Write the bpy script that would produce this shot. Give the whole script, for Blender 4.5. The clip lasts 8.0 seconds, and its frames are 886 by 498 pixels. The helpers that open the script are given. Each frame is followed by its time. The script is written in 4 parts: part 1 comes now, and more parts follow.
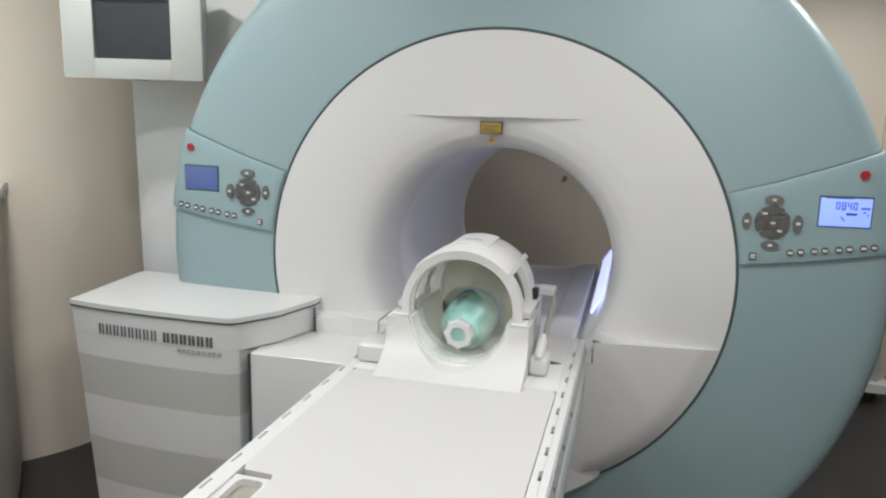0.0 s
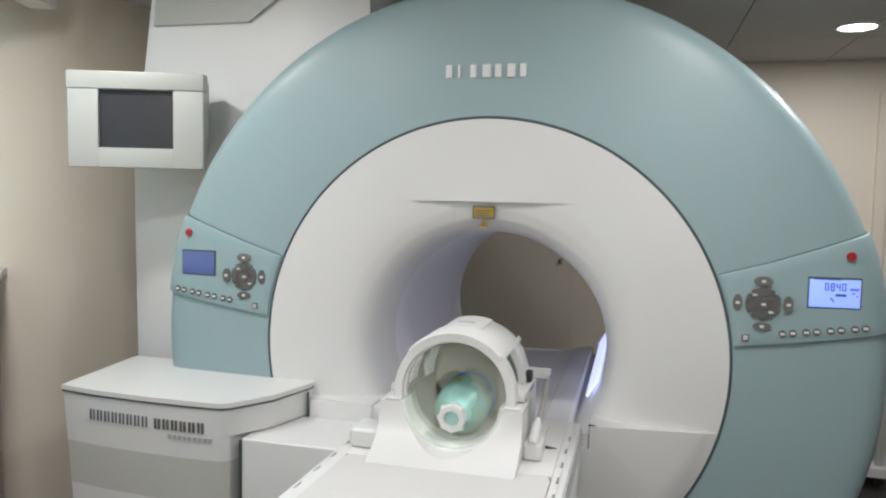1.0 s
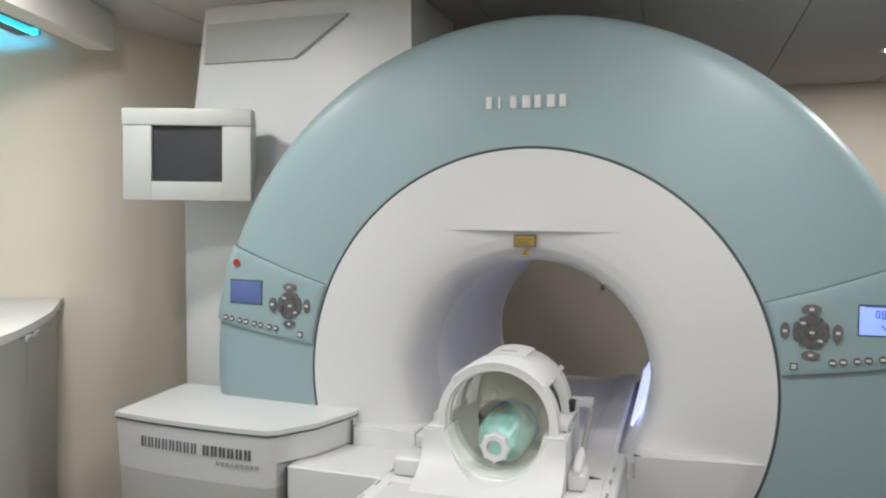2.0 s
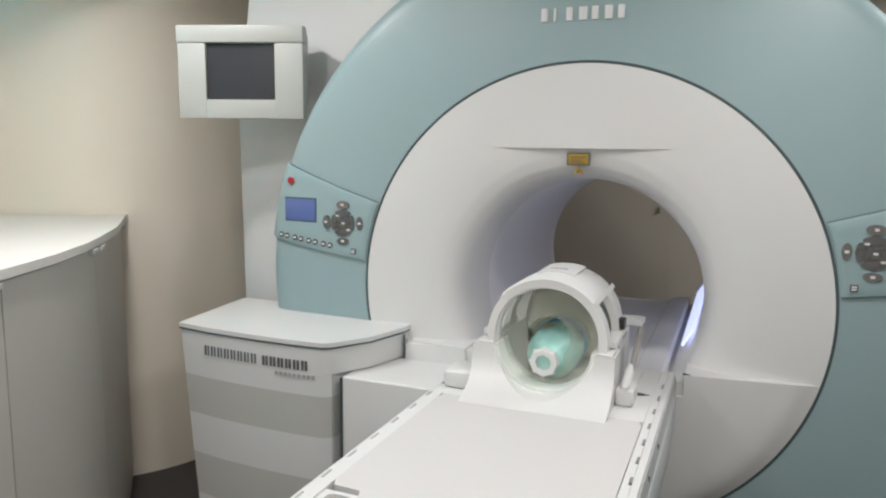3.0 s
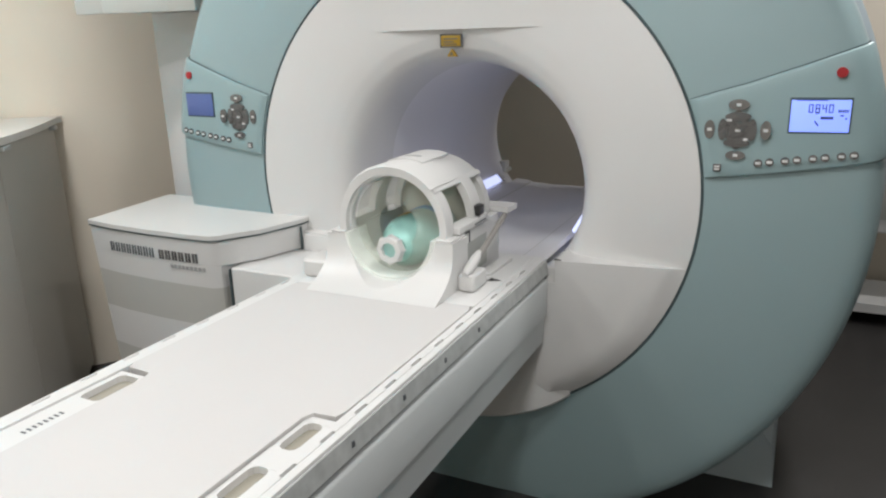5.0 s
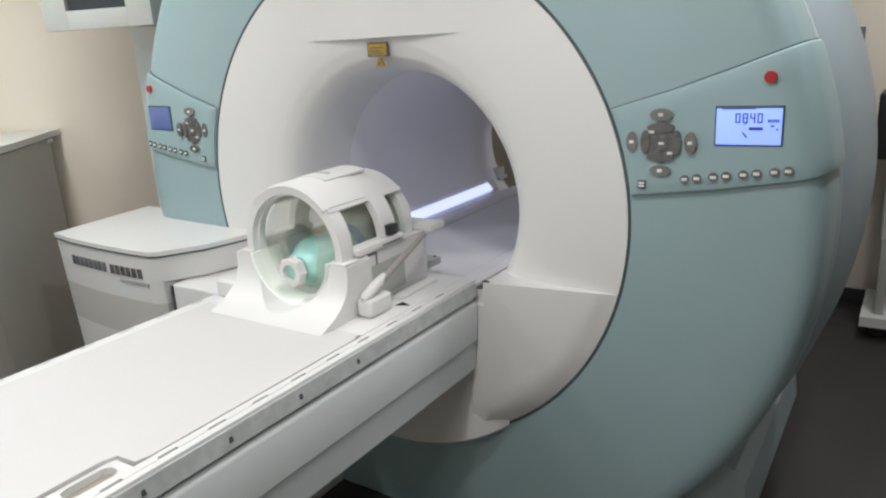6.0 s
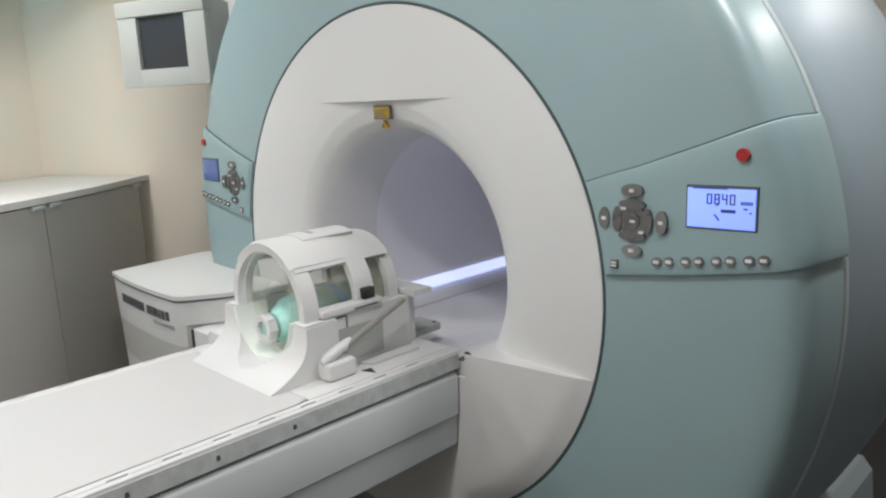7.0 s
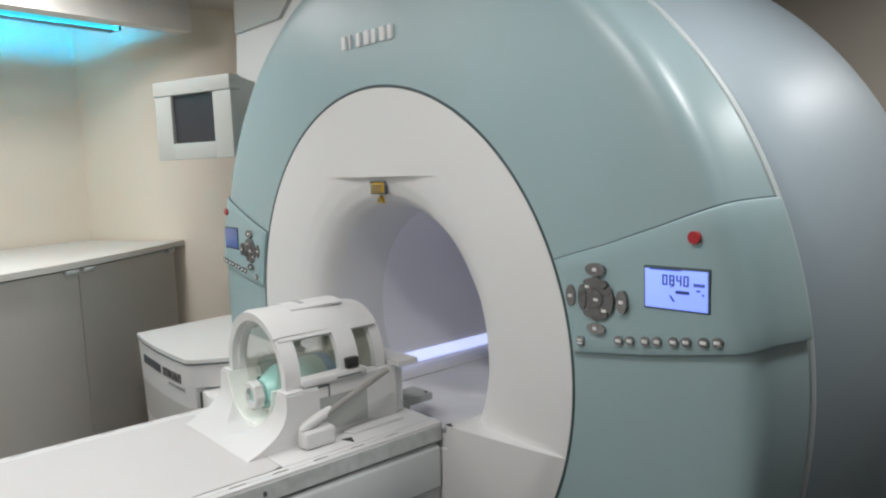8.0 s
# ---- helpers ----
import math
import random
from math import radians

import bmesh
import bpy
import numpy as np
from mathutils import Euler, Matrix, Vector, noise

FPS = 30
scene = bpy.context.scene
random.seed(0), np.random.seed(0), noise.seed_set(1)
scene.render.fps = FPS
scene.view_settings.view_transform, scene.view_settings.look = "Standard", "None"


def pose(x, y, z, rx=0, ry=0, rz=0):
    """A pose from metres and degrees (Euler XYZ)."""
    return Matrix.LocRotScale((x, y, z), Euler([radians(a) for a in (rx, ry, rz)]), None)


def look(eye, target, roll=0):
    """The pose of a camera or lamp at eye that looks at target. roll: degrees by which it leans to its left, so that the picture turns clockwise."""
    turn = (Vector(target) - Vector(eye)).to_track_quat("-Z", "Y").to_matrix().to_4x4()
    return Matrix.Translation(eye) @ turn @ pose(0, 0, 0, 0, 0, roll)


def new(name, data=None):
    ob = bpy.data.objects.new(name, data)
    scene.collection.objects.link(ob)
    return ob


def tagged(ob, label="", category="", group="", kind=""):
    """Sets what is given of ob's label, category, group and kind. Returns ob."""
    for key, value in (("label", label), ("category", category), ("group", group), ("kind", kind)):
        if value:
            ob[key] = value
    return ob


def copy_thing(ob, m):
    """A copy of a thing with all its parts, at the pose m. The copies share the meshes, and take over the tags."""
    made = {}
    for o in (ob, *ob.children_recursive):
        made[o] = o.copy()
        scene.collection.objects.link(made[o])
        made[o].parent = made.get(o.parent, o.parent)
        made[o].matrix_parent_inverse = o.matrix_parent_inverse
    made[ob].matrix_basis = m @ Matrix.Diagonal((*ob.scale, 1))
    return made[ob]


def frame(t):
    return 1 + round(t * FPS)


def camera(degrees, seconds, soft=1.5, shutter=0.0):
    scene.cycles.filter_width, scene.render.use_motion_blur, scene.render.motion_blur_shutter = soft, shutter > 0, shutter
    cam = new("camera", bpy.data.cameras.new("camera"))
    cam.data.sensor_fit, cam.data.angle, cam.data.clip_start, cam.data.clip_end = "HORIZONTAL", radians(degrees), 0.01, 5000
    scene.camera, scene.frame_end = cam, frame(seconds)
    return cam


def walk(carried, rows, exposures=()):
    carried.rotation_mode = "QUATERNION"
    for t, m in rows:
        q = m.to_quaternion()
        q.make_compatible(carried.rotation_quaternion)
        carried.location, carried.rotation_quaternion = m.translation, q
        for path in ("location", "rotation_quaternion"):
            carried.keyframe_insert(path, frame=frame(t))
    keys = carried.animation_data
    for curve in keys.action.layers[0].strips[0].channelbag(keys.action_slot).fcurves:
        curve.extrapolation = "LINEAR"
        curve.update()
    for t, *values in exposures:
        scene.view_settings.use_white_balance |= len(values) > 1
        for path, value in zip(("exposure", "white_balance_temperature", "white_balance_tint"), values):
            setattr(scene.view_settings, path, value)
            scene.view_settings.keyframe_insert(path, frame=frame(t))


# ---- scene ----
cam = camera(62.5, 8.0, soft=2.2)
PATH = [
    (0, (0.471, -2.364, 1.651), (-0.067, -0.296, 1.253), 1.5),
    (0.5, (0.485, -2.368, 1.652), (-0.047, -0.282, 1.360), 1.4),
    (1, (0.495, -2.380, 1.654), (-0.055, -0.283, 1.501), 1.2),
    (1.2, (0.501, -2.382, 1.659), (-0.064, -0.285, 1.552), 1.2),
    (2.3, (0.500, -2.409, 1.667), (-0.223, -0.360, 1.588), 0.7),
    (2.5, (0.500, -2.408, 1.659), (-0.260, -0.375, 1.525), 0.7),
    (3, (0.504, -2.407, 1.645), (-0.302, -0.411, 1.341), 0.7),
    (3.5, (0.513, -2.404, 1.657), (-0.299, -0.446, 1.177), 0.5),
    (4, (0.598, -2.376, 1.647), (-0.240, -0.453, 1.077), 0.2),
    (4.5, (0.826, -2.293, 1.629), (-0.061, -0.403, 1.026), -0.6),
    (4.7, (0.924, -2.252, 1.618), (0.025, -0.368, 1.012), -1),
    (5.8, (1.315, -1.864, 1.627), (0.226, -0.084, 1.021), -3.2),
    (6, (1.416, -1.796, 1.630), (0.258, -0.058, 1.027), -3.4),
    (6.5, (1.632, -1.621, 1.632), (0.266, -0.014, 1.101), -3),
    (7, (1.728, -1.459, 1.639), (0.224, 0.049, 1.202), -2.4),
    (7.5, (1.841, -1.355, 1.660), (0.248, 0.082, 1.316), -2.3),
    (8, (1.914, -1.338, 1.671), (0.273, 0.065, 1.423), -2.2),
]
U = 0.92          # metres to one unit of the plan below
walk(cam, [(t, look(Vector(eye) * U, Vector(target) * U, roll)) for t, eye, target, roll in PATH],
     [(0, 0.02, 6500, 10), (1.2, 0.03, 6520, 10), (2.3, -0.02, 6580, 10), (3.5, -0.01, 6580, 10), (4.7, 0.02, 6580, 10), (5.8, 0.15, 6540, 10), (6.5, 0.06, 6500, 10), (7, 0.0, 6500, 10), (7.5, -0.05, 6500, 10), (8, -0.1, 6500, 10)])

# ---- world and exposure ----
scene.view_settings.exposure = 0.0
world = bpy.data.worlds.new("world")
scene.world = world
world.use_nodes = True
world.node_tree.nodes["Background"].inputs[0].default_value = (0.9, 0.93, 1.0, 1)
world.node_tree.nodes["Background"].inputs[1].default_value = 0.05

LAMP_W, LAMP_TINT = 10.4, (1.0, 0.987, 0.985)
CEIL = 2.58
LAMPS = [(-1.36, -0.66), (-0.92, -1.30), (0.70, -2.10), (-0.35, -3.2), (1.565, 1.87), (1.58, 0.30), (0.85, -0.85), (1.2, -3.6)]


# ---- materials ----
def shader(name, base, rough=0.45, metal=0.0, vary=0.06, scale=6.0, bump=0.02, grain=180.0, coat=0.0, spec=0.5):
    """A painted or moulded surface: two scales of variation in colour and gloss, and a fine relief."""
    m = bpy.data.materials.new(name)
    m.use_nodes = True
    nt = m.node_tree
    b = nt.nodes["Principled BSDF"]
    b.inputs["Metallic"].default_value = metal
    b.inputs["Coat Weight"].default_value = coat
    b.inputs["Specular IOR Level"].default_value = spec
    co = nt.nodes.new("ShaderNodeTexCoord")
    big = nt.nodes.new("ShaderNodeTexNoise")
    big.inputs["Scale"].default_value, big.inputs["Detail"].default_value = scale, 5
    fine = nt.nodes.new("ShaderNodeTexNoise")
    fine.inputs["Scale"].default_value, fine.inputs["Detail"].default_value = grain, 2
    for n in (big, fine):
        nt.links.new(co.outputs["Object"], n.inputs["Vector"])
    mix = nt.nodes.new("ShaderNodeMix")
    mix.data_type = "RGBA"
    lo = [c * (1 - vary) for c in base]
    hi = [min(1, c * (1 + vary)) for c in base]
    mix.inputs["A"].default_value, mix.inputs["B"].default_value = (*lo, 1), (*hi, 1)
    nt.links.new(big.outputs["Fac"], mix.inputs["Factor"])
    nt.links.new(mix.outputs["Result"], b.inputs["Base Color"])
    rr = nt.nodes.new("ShaderNodeMapRange")
    rr.inputs["To Min"].default_value, rr.inputs["To Max"].default_value = max(0.03, rough - 0.08), min(1, rough + 0.08)
    nt.links.new(big.outputs["Fac"], rr.inputs["Value"])
    nt.links.new(rr.outputs["Result"], b.inputs["Roughness"])
    if bump:
        bp = nt.nodes.new("ShaderNodeBump")
        bp.inputs["Strength"].default_value, bp.inputs["Distance"].default_value = bump, 0.002
        nt.links.new(fine.outputs["Fac"], bp.inputs["Height"])
        nt.links.new(bp.outputs["Normal"], b.inputs["Normal"])
    return m


def glow(name, colour, strength):
    m = bpy.data.materials.new(name)
    m.use_nodes = True
    b = m.node_tree.nodes["Principled BSDF"]
    b.inputs["Base Color"].default_value = (*colour, 1)
    b.inputs["Emission Color"].default_value = (*colour, 1)
    b.inputs["Emission Strength"].default_value = strength
    b.inputs["Roughness"].default_value = 0.3
    return m


def clear(name, colour, rough=0.08, ior=1.2):
    m = bpy.data.materials.new(name)
    m.use_nodes = True
    b = m.node_tree.nodes["Principled BSDF"]
    b.inputs["Base Color"].default_value = (*colour, 1)
    b.inputs["Roughness"].default_value = rough
    b.inputs["IOR"].default_value = ior
    b.inputs["Transmission Weight"].default_value = 1.0
    return m


BLUE = shader("blue_green_lacquer", (0.29, 0.392, 0.406), 0.40, vary=0.07, scale=3, bump=0.012)
REAR = shader("grey_blue_lacquer", (0.29, 0.355, 0.39), 0.46, vary=0.05, scale=2.5, bump=0.015)
BASE = shader("pale_blue_base", (0.46, 0.54, 0.57), 0.45, vary=0.05, scale=3)
# made-up grey for the unseen east wall, lowers light bounced onto the shell's right
DIMW = shader("bounce_cut_grey", (0.42, 0.43, 0.43), 0.7, vary=0.04, scale=2.2, bump=0.08, grain=140)
PANEL = shader("blue_green_panel", (0.285, 0.395, 0.41), 0.42, vary=0.03, scale=4, bump=0.015)
CREAM = shader("pale_edge_trim", (0.45, 0.50, 0.50), 0.4, vary=0.05)
WHITE = shader("white_moulded_plastic", (0.685, 0.685, 0.675), 0.42, vary=0.025, scale=3, bump=0.012)
LIDM = shader("glossy_white_lid", (0.68, 0.68, 0.665), 0.36, vary=0.03, scale=4, bump=0.01)
BORE = shader("bore_liner", (0.78, 0.775, 0.79), 0.42, vary=0.03, scale=4)
BED = shader("bed_trough_plastic", (0.66, 0.655, 0.665), 0.42, vary=0.05, scale=7)
TROUGH = shader("dull_grey_metal", (0.16, 0.16, 0.15), 0.6)
GREYW = shader("light_grey_plastic", (0.405, 0.42, 0.395), 0.42, vary=0.03, scale=4)
STRIPE = shader("grey_band_paint", (0.52, 0.52, 0.49), 0.42, vary=0.03, scale=4)
SIDE = shader("cool_grey_extrusion", (0.60, 0.63, 0.63), 0.38, vary=0.05, scale=5)
TRACK = shader("worn_metal_track", (0.52, 0.54, 0.53), 0.38, metal=0.1, vary=0.32, scale=34)
TRACKD = shader("dull_grey_lever", (0.30, 0.29, 0.27), 0.45, vary=0.1, scale=30)
MATT = shader("white_vinyl_pad", (0.605, 0.595, 0.585), 0.55, vary=0.02, scale=9, bump=0.06, grain=90)
WALL = shader("cream_wall_paint", (0.79, 0.72, 0.61), 0.7, vary=0.035, scale=2.2, bump=0.08, grain=140)
CEILM = shader("ceiling_board", (0.55, 0.53, 0.50), 0.85, vary=0.05, scale=8, bump=0.15, grain=90)
FLOOR = shader("dark_vinyl_floor", (0.040, 0.038, 0.037), 0.5, vary=0.35, scale=5, bump=0.08, grain=120)
SKIRT = shader("dark_rubber_skirting", (0.035, 0.034, 0.034), 0.6, vary=0.1)
CUPB = shader("grey_laminate", (0.52, 0.50, 0.455), 0.45, vary=0.035, scale=5, bump=0.04, grain=220)
CTOP = shader("white_laminate_top", (0.72, 0.70, 0.66), 0.4, vary=0.03, scale=6)
DARK = shader("dark_gasket", (0.055, 0.085, 0.09), 0.6, vary=0.15)
BLACK = shader("black_plastic", (0.018, 0.018, 0.018), 0.4, vary=0.15)
SCREEN = shader("black_screen_glass", (0.030, 0.030, 0.034), 0.35, vary=0.08, bump=0.0)
CHROME = shader("smoked_chrome_key", (0.23, 0.23, 0.23), 0.22, metal=0.6, vary=0.2, scale=40)
KEY = shader("dark_grey_key", (0.125, 0.124, 0.122), 0.28, metal=0.2, vary=0.15, scale=30)
ICON = shader("white_print", (0.70, 0.71, 0.71), 0.5, vary=0.02)
PRINT = shader("dark_grey_print", (0.10, 0.11, 0.12), 0.5, vary=0.05)
PALE = shader("pale_grey_print", (0.36, 0.37, 0.37), 0.5, vary=0.05)
RED = shader("red_button", (0.38, 0.018, 0.025), 0.35, vary=0.1)
AMBER = shader("amber_label", (0.40, 0.24, 0.010), 0.4, vary=0.12, scale=40)
BEIGE = shader("beige_recess", (0.33, 0.31, 0.255), 0.6, vary=0.08, scale=30)
OLIVE = shader("olive_grey_plastic", (0.50, 0.50, 0.42), 0.4, vary=0.06, scale=12)
TUBE = shader("translucent_olive_tube", (0.62, 0.63, 0.53), 0.35, vary=0.05, scale=12)
TUBE.node_tree.nodes["Principled BSDF"].inputs["Alpha"].default_value = 0.15
TEAL = clear("teal_liquid_bottle", (0.86, 0.97, 0.95), 0.15, 1.12)
TEALS = shader("teal_bottle_core", (0.36, 0.60, 0.55), 0.3, vary=0.08, scale=20)
BAND = shader("blue_band", (0.005, 0.24, 0.55), 0.4, vary=0.1)
CLEAR = clear("milky_plastic", (0.90, 0.93, 0.89), 0.5, 1.1)
CLEAR.node_tree.nodes["Principled BSDF"].inputs["Transmission Weight"].default_value = 0.6
LCD = glow("lcd_backlight", (0.24, 0.35, 0.95), 0.9)
LCD_DIM = glow("lcd_backlight_dim", (0.085, 0.125, 0.30), 0.21)
LCDINK = shader("lcd_ink", (0.05, 0.085, 0.33), 0.4)
BAR = glow("bore_light_strip", (0.58, 0.65, 1.0), 1.0)
CYAN = glow("cyan_cove_strip", (0.006, 0.46, 0.84), 600.0)
CYANW = glow("cyan_strip_diffuser", (0.05, 0.62, 0.74), 1.2)
LENS = glow("downlight_lens", LAMP_TINT, 9.0)


# ---- building helpers ----
def base_of(ob):
    at = Vector()
    while ob is not None:
        at, ob = at + ob.location, ob.parent
    return at


def part(name, bm, material, parent=None, label="", smooth=True):
    """Links a bmesh, in plan units, as one mesh object under a thing or a part."""
    off = base_of(parent)
    for v in bm.verts:
        v.co = v.co * U - off
    bmesh.ops.recalc_face_normals(bm, faces=bm.faces)
    for f in bm.faces:
        f.smooth = smooth
    for e in bm.edges:
        if len(e.link_faces) == 2 and e.calc_face_angle(0) > radians(32):
            e.smooth = False
    me = bpy.data.meshes.new(name)
    bm.to_mesh(me)
    bm.free()
    me.materials.append(material)
    ob = new(name, me)
    ob.parent = parent
    return tagged(ob, label) if label else ob


def thing(name, at, label, category, group=""):
    ob = new(name)
    ob.empty_display_size = 0.1
    ob.location = Vector(at) * U
    return tagged(ob, label, category, group)


def setting(name, bm, material, label="", smooth=False):
    return tagged(part(name, bm, material, None, "", smooth), label, "", "", "structure")


def bevel(bm, width, segments=2):
    if width:
        bmesh.ops.bevel(bm, geom=[e for e in bm.edges if e.calc_face_angle(0) > 0.5], offset=width, segments=segments, profile=0.6, affect="EDGES", clamp_overlap=True)
    return bm


def box(x0, x1, y0, y1, z0, z1, r=0.0, seg=2):
    bm = bmesh.new()
    bmesh.ops.create_cube(bm, size=1)
    for v in bm.verts:
        v.co = ((x0 + x1) / 2 + v.co.x * (x1 - x0), (y0 + y1) / 2 + v.co.y * (y1 - y0), (z0 + z1) / 2 + v.co.z * (z1 - z0))
    return bevel(bm, r, seg)


def join(*bms):
    out = bmesh.new()
    for b in bms:
        me = bpy.data.meshes.new("tmp")
        b.to_mesh(me)
        b.free()
        out.from_mesh(me)
        bpy.data.meshes.remove(me)
    return out


def prism(pts, lo, hi, axis="z", r=0.0, seg=2, top=None):
    """A polygon drawn in the plane across an axis, drawn out along it from lo to hi; top: its points at hi, where they differ."""
    put = {"z": lambda a, b, c: (a, b, c), "y": lambda a, b, c: (a, c, b), "x": lambda a, b, c: (c, a, b)}[axis]
    bm = bmesh.new()
    low = [bm.verts.new(put(a, b, lo)) for a, b in pts]
    high = [bm.verts.new(put(a, b, hi)) for a, b in (top or pts)]
    n = len(pts)
    for i in range(n):
        bm.faces.new((low[i], low[(i + 1) % n], high[(i + 1) % n], high[i]))
    bm.faces.new(low[::-1])
    bm.faces.new(high)
    return bevel(bm, r, seg)


def moved(bm, m):
    bmesh.ops.transform(bm, matrix=m, verts=bm.verts)
    return bm


def spin(profile, cx, cz, n=96, a0=0.0, a1=360.0, close=False, floor=None):
    """Turns a profile of (radius, y) round a level axis along y through (cx, cz)."""
    bm = bmesh.new()
    full = abs(a1 - a0 - 360) < 1e-6
    steps = n if full else n + 1
    rows = []
    for i in range(steps):
        a = radians(a0 + (a1 - a0) * i / n)
        row = []
        for r, y in profile:
            z = cz + r * math.sin(a)
            row.append(bm.verts.new((cx + r * math.cos(a), y, z if floor is None else max(floor, z))))
        rows.append(row)
    m = len(profile)
    for i in range(n):
        p, q = rows[i], rows[(i + 1) % steps]
        for j in range(m if close else m - 1):
            k = (j + 1) % m
            bm.faces.new((p[j], p[k], q[k], q[j]))
    if close and not full:
        bm.faces.new(rows[0])
        bm.faces.new(rows[-1][::-1])
    return bm


def sweep(pts, radius, n=8):
    """A round rod along points."""
    bm = bmesh.new()
    rings = []
    for i, p in enumerate(pts):
        p = Vector(p)
        d = (Vector(pts[min(i + 1, len(pts) - 1)]) - Vector(pts[max(i - 1, 0)])).normalized()
        s = d.cross(Vector((0, 0, 1)) if abs(d.z) < 0.9 else Vector((1, 0, 0))).normalized()
        t = d.cross(s)
        r = radius[i] if isinstance(radius, (list, tuple)) else radius
        rings.append([bm.verts.new(p + s * r * math.cos(2 * math.pi * k / n) + t * r * math.sin(2 * math.pi * k / n)) for k in range(n)])
    for a, b in zip(rings, rings[1:]):
        for k in range(n):
            bm.faces.new((a[k], a[(k + 1) % n], b[(k + 1) % n], b[k]))
    bm.faces.new(rings[0][::-1])
    bm.faces.new(rings[-1])
    return bm


def disc_y(cx, cz, y0, y1, r, rz=None, n=20, b=0.0):
    """A short round or oval plug along y."""
    rz = rz or r
    return prism([(cx + r * math.cos(2 * math.pi * i / n), cz + rz * math.sin(2 * math.pi * i / n)) for i in range(n)], y0, y1, "y", b)


def lerp(table, x):
    for (a, p), (b, q) in zip(table, table[1:]):
        if x <= b:
            return p + (q - p) * max(0.0, (x - a) / (b - a))
    return table[-1][1]


# ---- the room ----
ROOM_R, ROOM_F, ROOM_B = 3.3, -4.3, 2.85
CX, CY = -2.77, -0.10                       # the corner on the left, behind the cupboard
BX, BY = -2.135, 0.185                      # where the wall bends towards the back
W1 = (0.26, 0.966)                          # along the left wall, backwards from the bend
W2 = (0.25, -0.968)                         # along the left wall, forwards from the corner


def wall_strip(p, q, z0, z1, depth):
    """A wall from p to q with its thickness on the outside (the left of p to q)."""
    d = Vector((q[0] - p[0], q[1] - p[1])).normalized()
    n = Vector((-d.y, d.x)) * depth
    return prism([p, q, (q[0] + n.x, q[1] + n.y), (p[0] + n.x, p[1] + n.y)], z0, z1)


back_l = (BX + W1[0] * (ROOM_B - BY) / W1[1], ROOM_B)
front_l = (CX + W2[0] * (ROOM_F - CY) / W2[1], ROOM_F)


def bend(n=14):
    """The smooth bend of the left wall, from near the corner round to the straight part beside the scanner."""
    a, b, c = (-2.50, 0.02), (-2.095, 0.155), (-2.015, 0.63)
    return [tuple((1 - u) ** 2 * a[k] + 2 * u * (1 - u) * b[k] + u * u * c[k] for k in (0, 1)) for u in [i / n for i in range(n + 1)]]


def bent_wall(pts, z0, z1, depth):
    """A wall along points, with its thickness on the outside (the left of the way)."""
    bm = bmesh.new()
    rows = []
    for i, p in enumerate(pts):
        q, r = pts[max(i - 1, 0)], pts[min(i + 1, len(pts) - 1)]
        d = Vector((r[0] - q[0], r[1] - q[1])).normalized()
        o = (p[0] - d.y * depth, p[1] + d.x * depth)
        rows.append([bm.verts.new((*p, z0)), bm.verts.new((*p, z1)), bm.verts.new((*o, z1)), bm.verts.new((*o, z0))])
    for a, b in zip(rows, rows[1:]):
        for j in range(4):
            bm.faces.new((a[j], a[(j + 1) % 4], b[(j + 1) % 4], b[j]))
    bm.faces.new(rows[0])
    bm.faces.new(rows[-1][::-1])
    return bm


LEFT_WALL = [(CX, CY)] + bend() + [back_l]
setting("floor", box(-3.6, ROOM_R + 0.1, ROOM_F - 0.1, ROOM_B + 0.1, -0.12, 0), FLOOR, "dark mottled vinyl floor with a dull sheen")
setting("wall_west_rear", bent_wall(LEFT_WALL, 0, CEIL, 0.12), WALL, "cream painted plaster wall bending round beside the scanner", True)
setting("wall_west_front", wall_strip(front_l, (CX, CY), 0, CEIL, 0.12), WALL, "cream painted plaster wall above a grey cupboard")
setting("wall_north", wall_strip(back_l, (ROOM_R, ROOM_B), 0, CEIL, 0.12), WALL, "cream painted wall behind the scanner")
# closing wall out of view, its grey added to dim the fill from the right
setting("wall_east", wall_strip((ROOM_R, ROOM_B), (ROOM_R, ROOM_F), 0, CEIL, 0.12), DIMW, "unseen side wall, greyed to cut bounced light")
setting("wall_south", wall_strip((ROOM_R, ROOM_F), front_l, 0, CEIL, 0.12), WALL, "plain cream painted wall facing the scanner")


def ceiling():
    bms = [box(-3.6, ROOM_R + 0.1, ROOM_F - 0.1, ROOM_B + 0.1, CEIL + 0.012, CEIL + 0.1)]
    w, d = 0.655, 1.31
    x = -3.6
    while x < ROOM_R:
        y = ROOM_F - 0.1
        while y < ROOM_B:
            bms.append(box(x + 0.003, min(x + w, ROOM_R + 0.1) - 0.003, y + 0.003, min(y + d, ROOM_B + 0.1) - 0.003, CEIL, CEIL + 0.014))
            y += d
        x += w
    return join(*bms)


setting("ceiling", ceiling(), CEILM, "grey ceiling of large flat boards")
for nm, p, q in (("baseboard_west", bend()[-1], back_l), ("baseboard_north", back_l, (ROOM_R, ROOM_B)), ("baseboard_west_front", front_l, (CX, CY))):
    d = Vector((q[0] - p[0], q[1] - p[1])).normalized()
    n = Vector((d.y, -d.x)) * 0.012
    setting(nm, prism([(p[0], p[1]), (q[0], q[1]), (q[0] + n.x, q[1] + n.y), (p[0] + n.x, p[1] + n.y)], 0.0, 0.09 if "north" in nm else 0.012), SKIRT, "dark rubber skirting at the foot of the wall")
